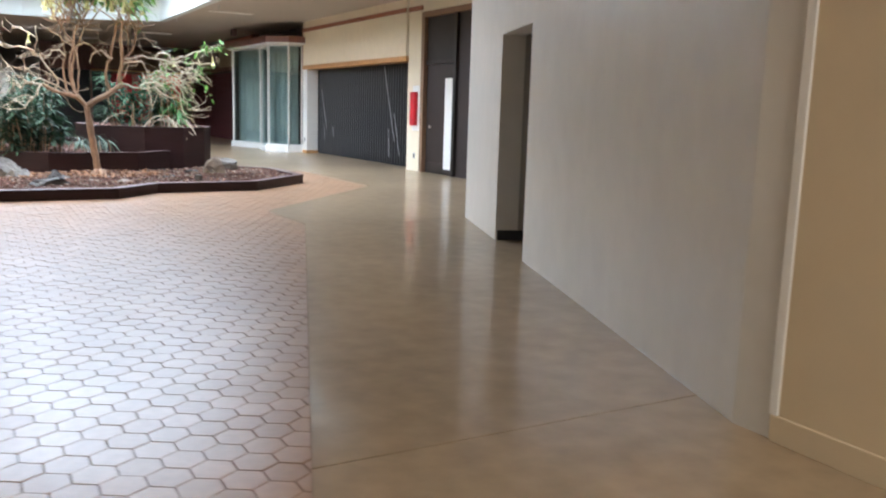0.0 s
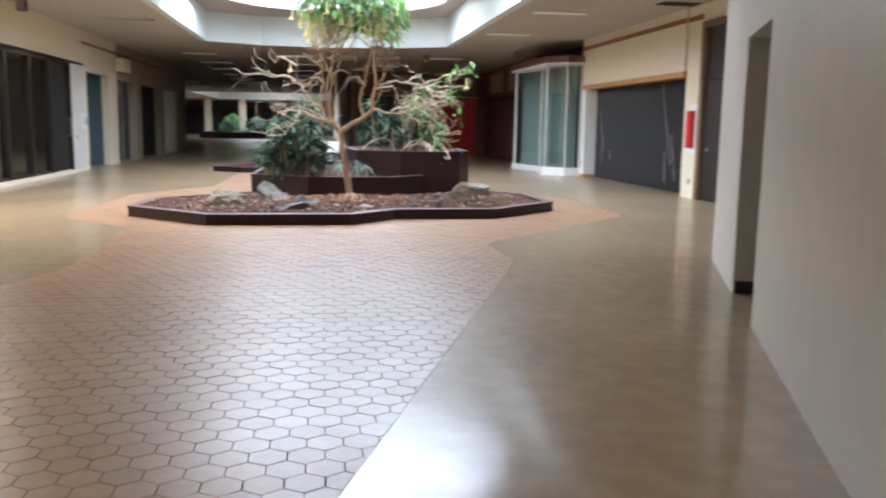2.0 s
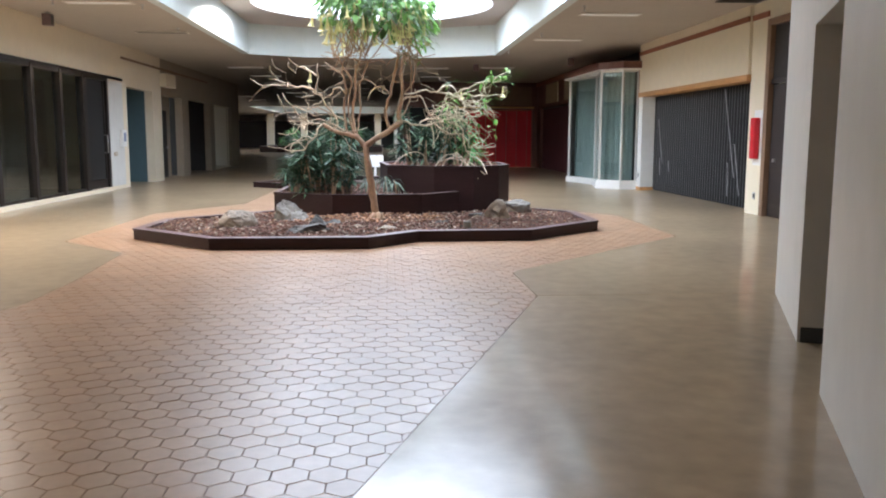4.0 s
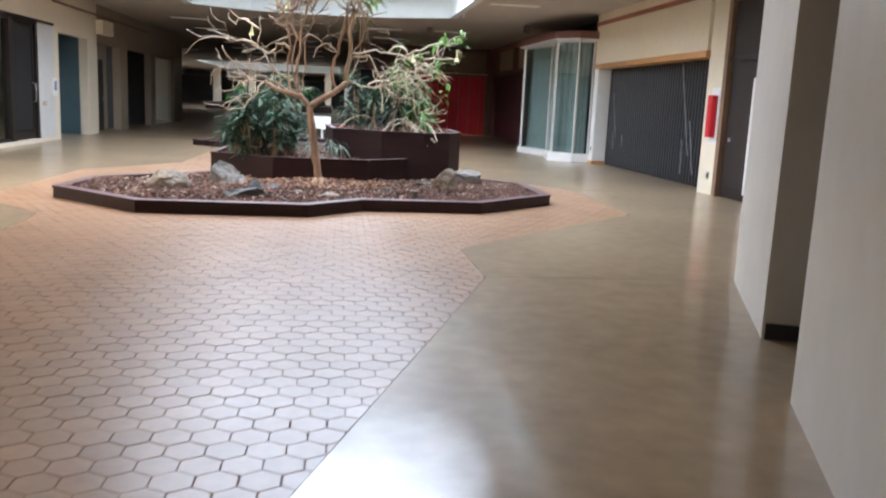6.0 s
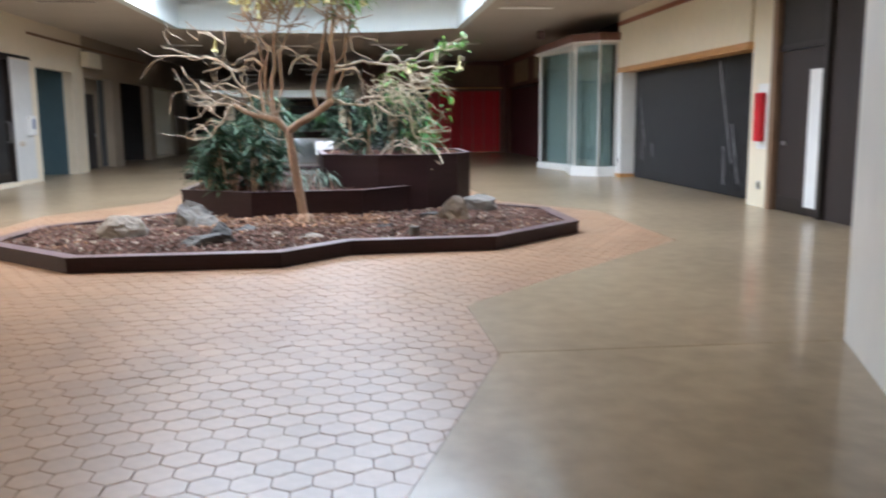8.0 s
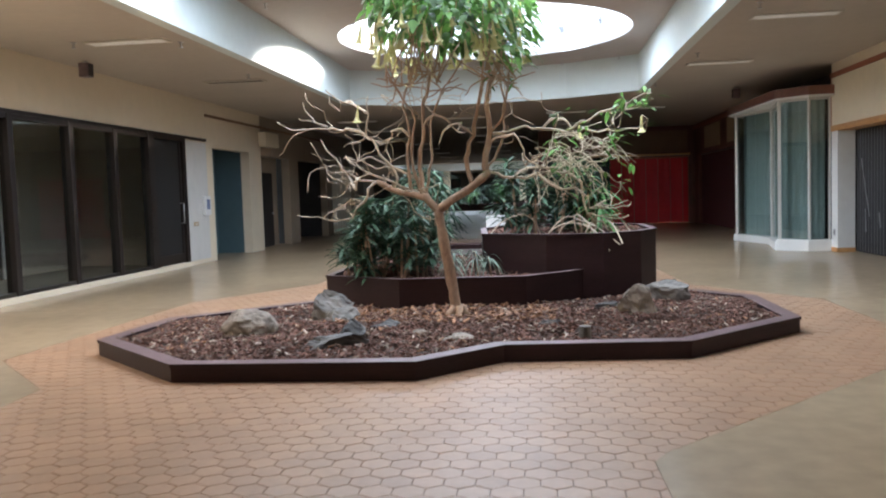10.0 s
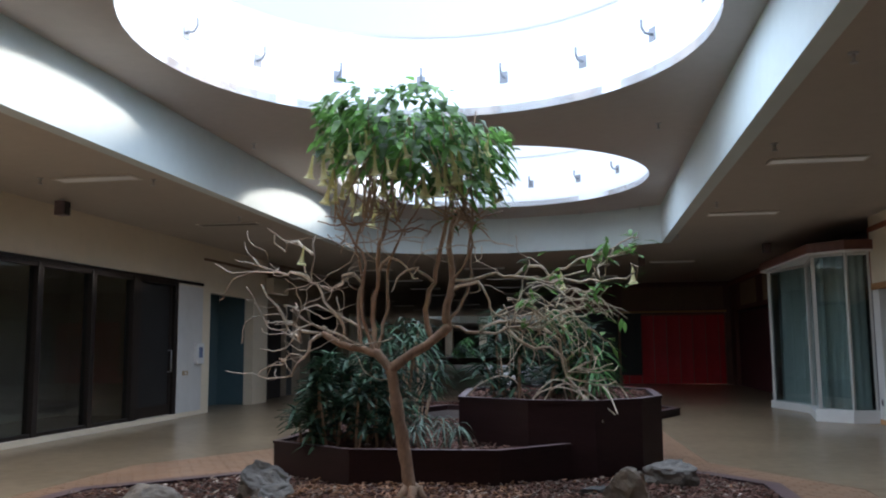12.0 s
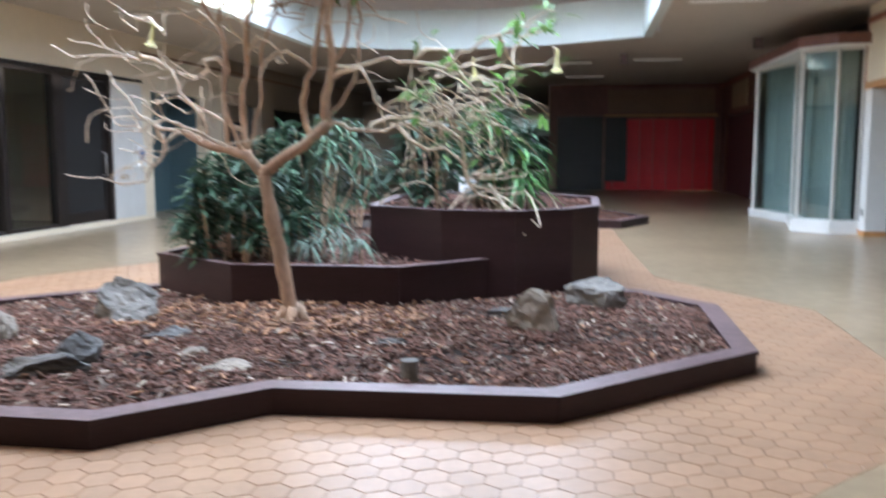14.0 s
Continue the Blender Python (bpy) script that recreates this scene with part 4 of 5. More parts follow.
def chips(name, outline, holes, z, count, material, size, label, ylim, xlim=(-2, 7)):
    """Loose bark chips or leaves strewn over a bed."""
    rng = random.Random(len(name) * 7 + count)
    verts, faces = [], []
    made = 0
    while made < count:
        x, y = rng.uniform(*xlim), rng.uniform(*ylim)
        if not inside((x, y), outline) or any(inside((x, y), h) for h in holes):
            continue
        made += 1
        if size == 0.058 and noise.noise(Vector((x * 1.1, y * 1.1, 7))) > 0.18 and rng.random() < 0.6:
            continue
        ln, wd, th = size * rng.uniform(0.5, 1.5), size * rng.uniform(0.18, 0.5), size * rng.uniform(0.06, 0.18)
        lift = 0.035 * (noise.noise(Vector((x * 1.4, y * 1.4, 0))) + 0.4)
        m = pose(x, y, z + lift + rng.uniform(0.0, 0.028), rng.uniform(-28, 28), rng.uniform(-28, 28), rng.uniform(0, 360))
        b = len(verts)
        for zz in (-th, th):
            for yy in (-wd, wd):
                for xx in (-ln, ln):
                    verts.append(m @ Vector((0.5 * xx * rng.uniform(0.7, 1), 0.5 * yy * rng.uniform(0.6, 1), 0.5 * zz)))
        faces += [(b, b + 2, b + 3, b + 1), (b + 4, b + 5, b + 7, b + 6), (b, b + 1, b + 5, b + 4), (b + 1, b + 3, b + 7, b + 5), (b + 3, b + 2, b + 6, b + 7), (b + 2, b, b + 4, b + 6)]
    me = bpy.data.meshes.new(name)
    me.from_pydata(verts, [], faces)
    me.materials.append(material)
    return tagged(new(name, me), label, "mulch", kind="stuff")


low_in = inset(LOW, 0.15)
chips("bark_mulch", low_in, [MID], 0.10, 30000, M_MULCH, 0.058, "brown bark mulch over the low bed", (12.7, 17.6))
chips("bark_mulch_rear", inset(BACK, 0.15), [], 0.10, 3000, M_MULCH, 0.09, "brown bark mulch on the rear bed", (25.3, 28.4))
chips("pale_wood_chips", low_in, [MID], 0.128, 330, M_PALECHIP, 0.05, "pale wood chips scattered on the mulch", (12.7, 17.4))
chips("weathered_chips", low_in, [MID], 0.118, 1000, M_GREYCHIP, 0.056, "grey weathered wood chips among the bark mulch", (12.7, 17.5))
chips("dry_leaves", low_in, [MID], 0.125, 520, M_DRYLEAF, 0.075, "orange dry leaves fallen round the tree", (14.9, 16.2), (1.2, 3.5))
chips("dry_leaves_wide", low_in, [MID], 0.125, 220, M_DRYLEAF, 0.06, "orange dry leaves strewn on the mulch", (12.7, 17.2))
chips("bark_mulch_middle", inset(MID, 0.075), [UPP], 0.41, 3500, M_MULCH, 0.07, "brown bark mulch in the middle planter", (15.9, 20))
chips("bark_mulch_upper", inset(UPP, 0.075), [], 0.85, 2500, M_MULCH, 0.07, "brown bark mulch in the upper planter", (16.7, 20))


# ---- rocks ----
def rock(x, y, z, sx, sy, sz, seed, material, label, turn=0.0, cuts=3):
    bm = bmesh.new()
    bmesh.ops.create_icosphere(bm, subdivisions=4, radius=1.0)
    rng = random.Random(seed)
    planes = [(Vector((rng.uniform(-1, 1), rng.uniform(-1, 1), rng.uniform(-0.3, 1))).normalized(), rng.uniform(0.42, 0.70)) for _ in range(cuts + 5 if cuts else 2)]
    for v in bm.verts:
        p = v.co.copy()
        for n_, d in planes:
            over = p.dot(n_) - d
            if over > 0:
                p -= n_ * over * 0.97
        p += v.co * (0.14 * noise.noise(v.co * 1.7 + Vector((seed, 0, 0))) + 0.08 * noise.noise(v.co * 4 + Vector((0, seed, 0))) + 0.05 * noise.noise(v.co * 9 + Vector((0, 0, seed))))
        v.co = Vector((p.x * sx, p.y * sy, p.z * sz))
    ob = part("rock", bm, material)
    ob.matrix_world = pose(x, y, z, 0, 0, turn)
    return tagged(ob, label, "rock", "rocks in the low bed")


rock(0.43, 14.5, 0.19, 0.27, 0.21, 0.19, 5, M_ROCKTAN, "rounded grey-tan rock on the bark mulch", 10, 0)
rock(1.06, 15.52, 0.24, 0.33, 0.28, 0.29, 27, M_ROCK, "upright jagged grey rock on the mulch", 25, 6)
rock(1.15, 15.25, 0.16, 0.26, 0.2, 0.16, 18, M_ROCK, "low grey rock beside a taller one", 70, 4)
rock(1.46, 13.72, 0.16, 0.36, 0.2, 0.14, 12, M_ROCKDARK, "flat dark slate-like rock in the mulch", 12, 5)
rock(1.62, 13.9, 0.24, 0.2, 0.14, 0.14, 22, M_ROCKDARK, "dark jagged rock on the mulch", 60, 5)
rock(2.55, 13.92, 0.14, 0.21, 0.12, 0.055, 31, M_ROCKTAN, "flat pale tan rock on the mulch", 20, 2)
rock(4.34, 15.42, 0.23, 0.28, 0.26, 0.25, 45, M_ROCKTAN, "blocky tan rock on the mulch", 30, 4)
rock(4.84, 16.62, 0.22, 0.34, 0.26, 0.22, 51, M_ROCK, "grey veined rock beside the planter wall", -15, 3)
rock(3.46, 14.72, 0.13, 0.17, 0.13, 0.10, 61, M_ROCKDARK, "small dark stone half buried in mulch", 0, 3)
rock(1.75, 14.75, 0.13, 0.19, 0.14, 0.08, 71, M_ROCKDARK, "small dark stone half buried in mulch", 50, 3)
rock(2.15, 14.3, 0.13, 0.12, 0.09, 0.05, 76, M_ROCKTAN, "small pale stone on the mulch", 50, 3)
rock(4.1, 16.0, 0.13, 0.16, 0.11, 0.07, 81, M_ROCKDARK, "small dark stone half buried in mulch", 15, 3)
st = thing("wood_stub", (3.74, 13.9, 0.08), "short grey cut wooden stub in the mulch", "stub")
part("stub", cyl(bmesh.new(), 0, 0, 0, 0.17, 0.055, 10), M_ROCK, st, bevel=0.006)


# ---- the tree: an angel's trumpet with pale crooked limbs ----
rng_t = random.Random(11)
tree = thing("tree", (2.42, 15.52, 0.10), "angel's trumpet tree with pale crooked branches and hanging flowers", "tree")
T0 = Vector((2.42, 15.52, 0.10))


def smooth_path(pts, step=0.09, wob=0.02, rng=rng_t):
    """A crooked line through the points."""
    out = [pts[0]]
    for i in range(len(pts) - 1):
        p0, p1, p2, p3 = pts[max(i - 1, 0)], pts[i], pts[i + 1], pts[min(i + 2, len(pts) - 1)]
        k = max(2, int((p2 - p1).length / step))
        for s in range(1, k + 1):
            t = s / k
            q = 0.5 * ((2 * p1) + (p2 - p0) * t + (2 * p0 - 5 * p1 + 4 * p2 - p3) * t * t + (3 * p1 - p0 - 3 * p2 + p3) * t ** 3)
            out.append(q + Vector((rng.uniform(-wob, wob), rng.uniform(-wob, wob), rng.uniform(-wob, wob))))
    return out


tips, branch_nodes = [], []


def limb(name, pts, r0, r1, material, wob=0.015, sides=7):
    path = smooth_path([Vector(p) - T0 for p in pts], 0.09, wob)
    k = len(path)
    bm = bmesh.new()
    tube(bm, path, [(r0 + (r1 - r0) * i / (k - 1)) * rng_t.uniform(0.9, 1.12) for i in range(k)], sides)
    part(name, bm, material, tree, smooth=True)
    tips.append(path[-1])
    branch_nodes.extend(path[k // 3:])
    return path


limb("trunk", [(2.43, 15.52, 0.08), (2.41, 15.52, 0.25), (2.35, 15.48, 0.7), (2.29, 15.43, 1.1), (2.26, 15.40, 1.32)], 0.064, 0.050, M_BARK, 0.006, 10)
rf = bmesh.new()
for a in range(5):
    t = a * 1.26
    tube(rf, [Vector((0.02 + 0.05 * math.cos(t), 0.05 * math.sin(t), 0.12)), Vector((0.10 * math.cos(t), 0.10 * math.sin(t), 0.035)), Vector((0.19 * math.cos(t), 0.19 * math.sin(t), 0.0))], [0.045, 0.04, 0.015], 7)
part("root_flare", rf, M_BARK, tree, smooth=True)
FORK = (2.26, 15.40, 1.29)
limb("limb", [FORK, (2.51, 15.36, 1.45), (2.69, 15.35, 1.57), (2.83, 15.35, 1.68)], 0.050, 0.040, M_BARK, 0.008)
limb("limb", [FORK, (2.14, 15.4, 1.43), (1.99, 15.4, 1.48), (1.77, 15.4, 1.53), (1.60, 15.4, 1.62)], 0.046, 0.026, M_BARK, 0.012)
# two clusters of upright stems, each ending in a knot of shoots
STEMS = (
    ([(2.14, 15.42, 1.40), (2.07, 15.5, 1.65), (2.09, 15.5, 1.95), (2.12, 15.5, 2.27), (2.15, 15.5, 2.54), (2.23, 15.5, 2.78)], 0.029, 0.014),
    ([(1.99, 15.4, 1.47), (1.93, 15.45, 1.78), (1.97, 15.45, 2.1), (1.92, 15.45, 2.43), (1.97, 15.45, 2.68)], 0.021, 0.012),
    ([(2.13, 15.44, 1.46), (2.18, 15.6, 1.9), (2.19, 15.65, 2.3), (2.33, 15.7, 2.62)], 0.018, 0.010),
    ([(2.10, 15.42, 1.45), (2.01, 15.3, 1.85), (2.06, 15.22, 2.25), (1.86, 15.2, 2.62)], 0.017, 0.010),
    ([(2.82, 15.35, 1.66), (2.79, 15.35, 1.87), (2.85, 15.35, 2.08), (2.82, 15.35, 2.39), (2.87, 15.35, 2.68)], 0.037, 0.022),
    ([(2.65, 15.42, 1.55), (2.58, 15.45, 1.83), (2.66, 15.45, 2.09), (2.74, 15.45, 2.41), (2.80, 15.45, 2.70)], 0.028, 0.017),
    ([(2.81, 15.38, 1.70), (2.95, 15.55, 2.0), (3.00, 15.62, 2.35), (2.96, 15.62, 2.7)], 0.016, 0.010),
    ([(2.84, 15.35, 2.05), (3.02, 15.2, 2.3), (3.08, 15.15, 2.6)], 0.014, 0.009),
)
KNOTS = [limb("stem", p, r0, r1, M_BARK, 0.016)[-1] for p, r0, r1 in STEMS]
# crooked side branches
SIDE = (
    [(1.60, 15.4, 1.62), (1.38, 15.4, 1.66), (1.21, 15.4, 1.73), (1.14, 15.4, 1.87), (1.03, 15.4, 2.09)],
    [(1.77, 15.4, 1.54), (1.82, 15.3, 1.7), (1.74, 15.3, 1.86), (1.60, 15.3, 2.0), (1.51, 15.3, 2.13), (1.53, 15.3, 2.34), (1.58, 15.3, 2.55)],
    [(1.60, 15.4, 1.62), (1.51, 15.3, 1.51), (1.47, 15.3, 1.37), (1.36, 15.3, 1.29), (1.25, 15.3, 1.24), (1.02, 15.3, 1.24)],
    [(1.53, 15.3, 2.36), (1.33, 15.45, 2.49), (1.16, 15.5, 2.45), (1.08, 15.5, 2.58)],
    [(1.51, 15.3, 2.13), (1.22, 15.45, 2.21), (1.05, 15.5, 2.19), (0.85, 15.5, 2.24)],
    [(2.07, 15.5, 1.63), (1.88, 15.5, 1.73), (1.74, 15.5, 1.79), (1.51, 15.5, 1.87), (1.37, 15.5, 1.85)],
    [(1.99, 15.4, 1.48), (1.80, 15.25, 1.62), (1.55, 15.2, 1.70), (1.36, 15.2, 1.64), (1.28, 15.2, 1.78)],
    [(1.38, 15.4, 1.66), (1.30, 15.6, 1.55), (1.20, 15.7, 1.60), (1.12, 15.7, 1.50)],
    [(1.97, 15.45, 2.1), (1.80, 15.5, 2.2), (1.70, 15.6, 2.05), (1.60, 15.6, 2.1)],
    [(2.12, 15.5, 2.2), (2.26, 15.4, 2.30), (2.40, 15.35, 2.24), (2.52, 15.3, 2.12)],
    [(2.83, 15.35, 1.68), (3.11, 15.35, 1.62), (3.36, 15.35, 1.64), (3.62, 15.35, 1.66), (3.79, 15.35, 1.75), (4.07, 15.35, 1.88)],
    [(2.85, 15.35, 2.0), (3.10, 15.2, 2.06), (3.19, 15.2, 1.89), (3.28, 15.2, 1.78), (3.53, 15.2, 1.68)],
    [(2.84, 15.36, 2.08), (3.13, 15.6, 2.16), (3.40, 15.6, 2.13), (3.66, 15.6, 2.1), (4.08, 15.6, 2.1), (4.41, 15.6, 2.12), (4.50, 15.6, 2.23), (4.52, 15.6, 2.10)],
    [(3.62, 15.35, 1.66), (3.78, 15.5, 1.56), (3.83, 15.5, 1.35), (3.95, 15.5, 1.15), (4.08, 15.5, 1.09)],
    [(3.40, 15.6, 2.13), (3.61, 15.7, 2.25), (3.84, 15.7, 1.98), (4.07, 15.7, 1.87), (4.17, 15.7, 1.82)],
    [(3.66, 15.6, 2.1), (3.88, 15.35, 2.21), (4.08, 15.3, 2.3), (4.23, 15.3, 2.35)],
    [(3.36, 15.35, 1.64), (3.50, 15.25, 1.50), (3.74, 15.2, 1.46), (3.90, 15.2, 1.30), (4.02, 15.2, 1.34)],
    [(3.11, 15.35, 1.62), (3.30, 15.6, 1.74), (3.55, 15.65, 1.70), (3.75, 15.7, 1.82), (3.95, 15.7, 1.74)],
    [(2.66, 15.45, 2.09), (2.50, 15.3, 2.22), (2.36, 15.25, 2.12), (2.30, 15.2, 1.98)],
)
for p in SIDE:
    limb("side_branch", p, 0.0185, 0.006, M_TWIG, 0.034, 6)
# knots of short reddish shoots at the stem tops
for kn in KNOTS:
    for _ in range(7):
        d = Vector((rng_t.uniform(-1, 1), rng_t.uniform(-1, 1), rng_t.uniform(-0.35, 0.6))).normalized()
        p, pts = kn.copy(), [kn.copy()]
        for _ in range(4):
            d = (d + Vector((rng_t.uniform(-0.6, 0.6), rng_t.uniform(-0.6, 0.6), rng_t.uniform(-0.4, 0.5)))).normalized()
            p = p + d * rng_t.uniform(0.05, 0.09)
            pts.append(p.copy())
        bm = bmesh.new()
        path = smooth_path(pts, 0.05, 0.004)
        tube(bm, path, [0.0095 - 0.005 * q / len(path) for q in range(len(path))], 5)
        part("twig", bm, M_BARK, tree, smooth=True)
# finer crooked twigs, grown from the branches
nodes_now = [n_ for n_ in branch_nodes if 1.1 < n_.z < 2.6 and (abs(n_.x + 0.02) > 0.5 or n_.z > 2.0)]
for i in range(135):
    s = rng_t.choice(nodes_now)
    out = Vector((s.x, s.y, 0)) - Vector((-0.05, 0, 0))
    out = out.normalized() if out.length > 0.05 else Vector((1, 0, 0))
    d = (out * rng_t.uniform(0.2, 1.2) + Vector((rng_t.uniform(-1, 1), rng_t.uniform(-0.9, 0.9), rng_t.uniform(-0.35, 0.8)))).normalized()
    p, pts = s.copy(), [s.copy()]
    for _ in range(rng_t.randint(4, 8)):
        d = (d + Vector((rng_t.uniform(-0.7, 0.7), rng_t.uniform(-0.7, 0.7), rng_t.uniform(-0.45, 0.5)))).normalized()
        p = p + d * rng_t.uniform(0.05, 0.10)
        pts.append(p.copy())
    if abs(pts[-1].x) > 2.1 or pts[-1].z < 1.0:
        continue
    bm = bmesh.new()
    r = rng_t.uniform(0.003, 0.0068)
    tube(bm, smooth_path(pts, 0.05, 0.004), [r] * len(smooth_path(pts, 0.05, 0.0)), 5)
    part("twig", bm, M_TWIG, tree, smooth=True)
    tips.append(pts[-1])
# a tangle of thin twigs that droops on the east side
for i in range(46):
    p = Vector((rng_t.uniform(0.75, 1.55), rng_t.uniform(-0.3, 0.5), rng_t.uniform(1.55, 1.95)))
    pts, d = [p.copy()], Vector((rng_t.uniform(-0.1, 0.9), rng_t.uniform(-0.5, 0.5), rng_t.uniform(-0.5, 0.4)))
    for _ in range(7):
        p = p + d.normalized() * rng_t.uniform(0.06, 0.10)
        d = d + Vector((rng_t.uniform(-0.35, 0.35), rng_t.uniform(-0.35, 0.35), rng_t.uniform(-0.45, 0.12)))
        pts.append(p.copy())
    bm = bmesh.new()
    path = smooth_path(pts, 0.05, 0.003)
    tube(bm, path, [0.0075 - 0.004 * q / len(path) for q in range(len(path))], 5)
    part("twig", bm, M_TWIG, tree, smooth=True)
# thin stalks inside the crown
crown_nodes = []
for i in range(40):
    t = rng_t.uniform(0, 6.28)
    rr = math.sqrt(rng_t.random())
    top = Vector((-0.02 + 0.88 * rr * math.cos(t), 0.85 * rr * math.sin(t), rng_t.uniform(2.95, 3.6)))
    foot = min(rng_t.sample(KNOTS, 3), key=lambda q: (q.xy - top.xy).length) + Vector((rng_t.uniform(-0.1, 0.1), rng_t.uniform(-0.1, 0.1), rng_t.uniform(-0.05, 0.1)))
    bm = bmesh.new()
    path = smooth_path([foot, foot.lerp(top, 0.5) + Vector((rng_t.uniform(-0.06, 0.06), rng_t.uniform(-0.06, 0.06), 0)), top], 0.12, 0.012)
    tube(bm, path, [0.010 - 0.005 * q / len(path) for q in range(len(path))], 5)
    part("twig", bm, M_BARK, tree, smooth=True)
    crown_nodes += path[len(path) // 2:]


def leaf(verts, faces, base, d, length, width, droop, rng):
    """One folded, pointed leaf that droops."""
    d = d.normalized()
    side = d.cross(Vector((0, 0, 1)))
    side = side.normalized() if side.length > 0.05 else Vector((1, 0, 0))
    nrm = side.cross(d)
    b = len(verts)
    for u, w, f in ((0.0, 0.03, 0.0), (0.3, 0.8, 0.05), (0.55, 1.0, 0.06), (0.8, 0.6, 0.03), (1.0, 0.0, 0.0)):
        c = base + d * (length * u) - Vector((0, 0, droop * length * u * u))
        h = 0.5 * width * w
        verts += [c - side * h + nrm * f * width, c, c + side * h + nrm * f * width]
    for i in range(4):
        q = b + 3 * i
        faces += [(q, q + 1, q + 4, q + 3), (q + 1, q + 2, q + 5, q + 4)]


lv, lf = [], []
for i in range(1500):
    t = rng_t.uniform(0, 6.28)
    rr = rng_t.random() ** 0.45
    x, y = 0.05 + 0.90 * rr * math.cos(t), 0.84 * rr * math.sin(t)
    lump = 0.16 * noise.noise(Vector((x * 2.2, y * 2.2, 3)))
    z = 3.60 + 1.4 * lump - 0.17 * x - 0.60 * (rng_t.random() ** 1.8)
    if x > 0.55:
        z -= 0.18 * rng_t.random()
    d = Vector((math.cos(t) + rng_t.uniform(-0.7, 0.7), math.sin(t) + rng_t.uniform(-0.7, 0.7), rng_t.uniform(-0.5, 0.45)))
    leaf(lv, lf, Vector((x, y, z)), d, rng_t.uniform(0.09, 0.18), rng_t.uniform(0.055, 0.10), rng_t.uniform(0.2, 1.1), rng_t)
for i in range(170):
    s = rng_t.choice([q for q in tips if q.x > 1.0 and q.z > 1.3] + [q for q in tips if q.x > 0.2][:6])
    d = Vector((rng_t.uniform(-1, 1), rng_t.uniform(-1, 1), rng_t.uniform(-0.4, 0.7)))
    leaf(lv, lf, s + Vector((rng_t.uniform(-0.08, 0.08), rng_t.uniform(-0.08, 0.08), rng_t.uniform(-0.06, 0.06))), d, rng_t.uniform(0.09, 0.17), rng_t.uniform(0.03, 0.055), 0.3, rng_t)
me = bpy.data.meshes.new("crown")
me.from_pydata(lv, [], lf)
me.materials.append(M_LEAF)
crown = new("crown", me)
crown.parent = tree
tagged(crown, "fresh green drooping leaves", kind="stuff")

fl = bmesh.new()
prof = ((0.0, 0.010), (-0.06, 0.014), (-0.13, 0.020), (-0.19, 0.028), (-0.225, 0.042), (-0.242, 0.060))
rings = [[fl.verts.new((r * math.cos(a * math.pi / 5) * (1.15 if i == 5 and a % 2 else 1), r * math.sin(a * math.pi / 5) * (1.15 if i == 5 and a % 2 else 1), z)) for a in range(10)] for i, (z, r) in enumerate(prof)]
for r0, r1 in zip(rings, rings[1:]):
    for a in range(10):
        fl.faces.new((r0[a], r0[(a + 1) % 10], r1[(a + 1) % 10], r1[a]))
flower_me = finish(fl, "flower", M_FLOWER, smooth=True)


def flower(p, size, tilt):
    f = new("flower", flower_me)
    f.parent = tree
    f.matrix_local = pose(p[0], p[1], p[2], rng_t.uniform(-tilt, tilt), rng_t.uniform(-tilt, tilt), rng_t.uniform(0, 360)) @ Matrix.Scale(size, 4)


for i in range(78):
    t = rng_t.uniform(0, 6.28)
    rr = 0.45 + 0.55 * rng_t.random()
    flower((0.96 * rr * math.cos(t), 0.86 * rr * math.sin(t), rng_t.uniform(2.86, 3.38)), rng_t.uniform(0.6, 0.95), 14)
for p in ((1.40, 0.55, 2.12), (2.08, 0.4, 2.16), (-0.98, -0.2, 2.35)):
    flower(p, 0.75, 12)


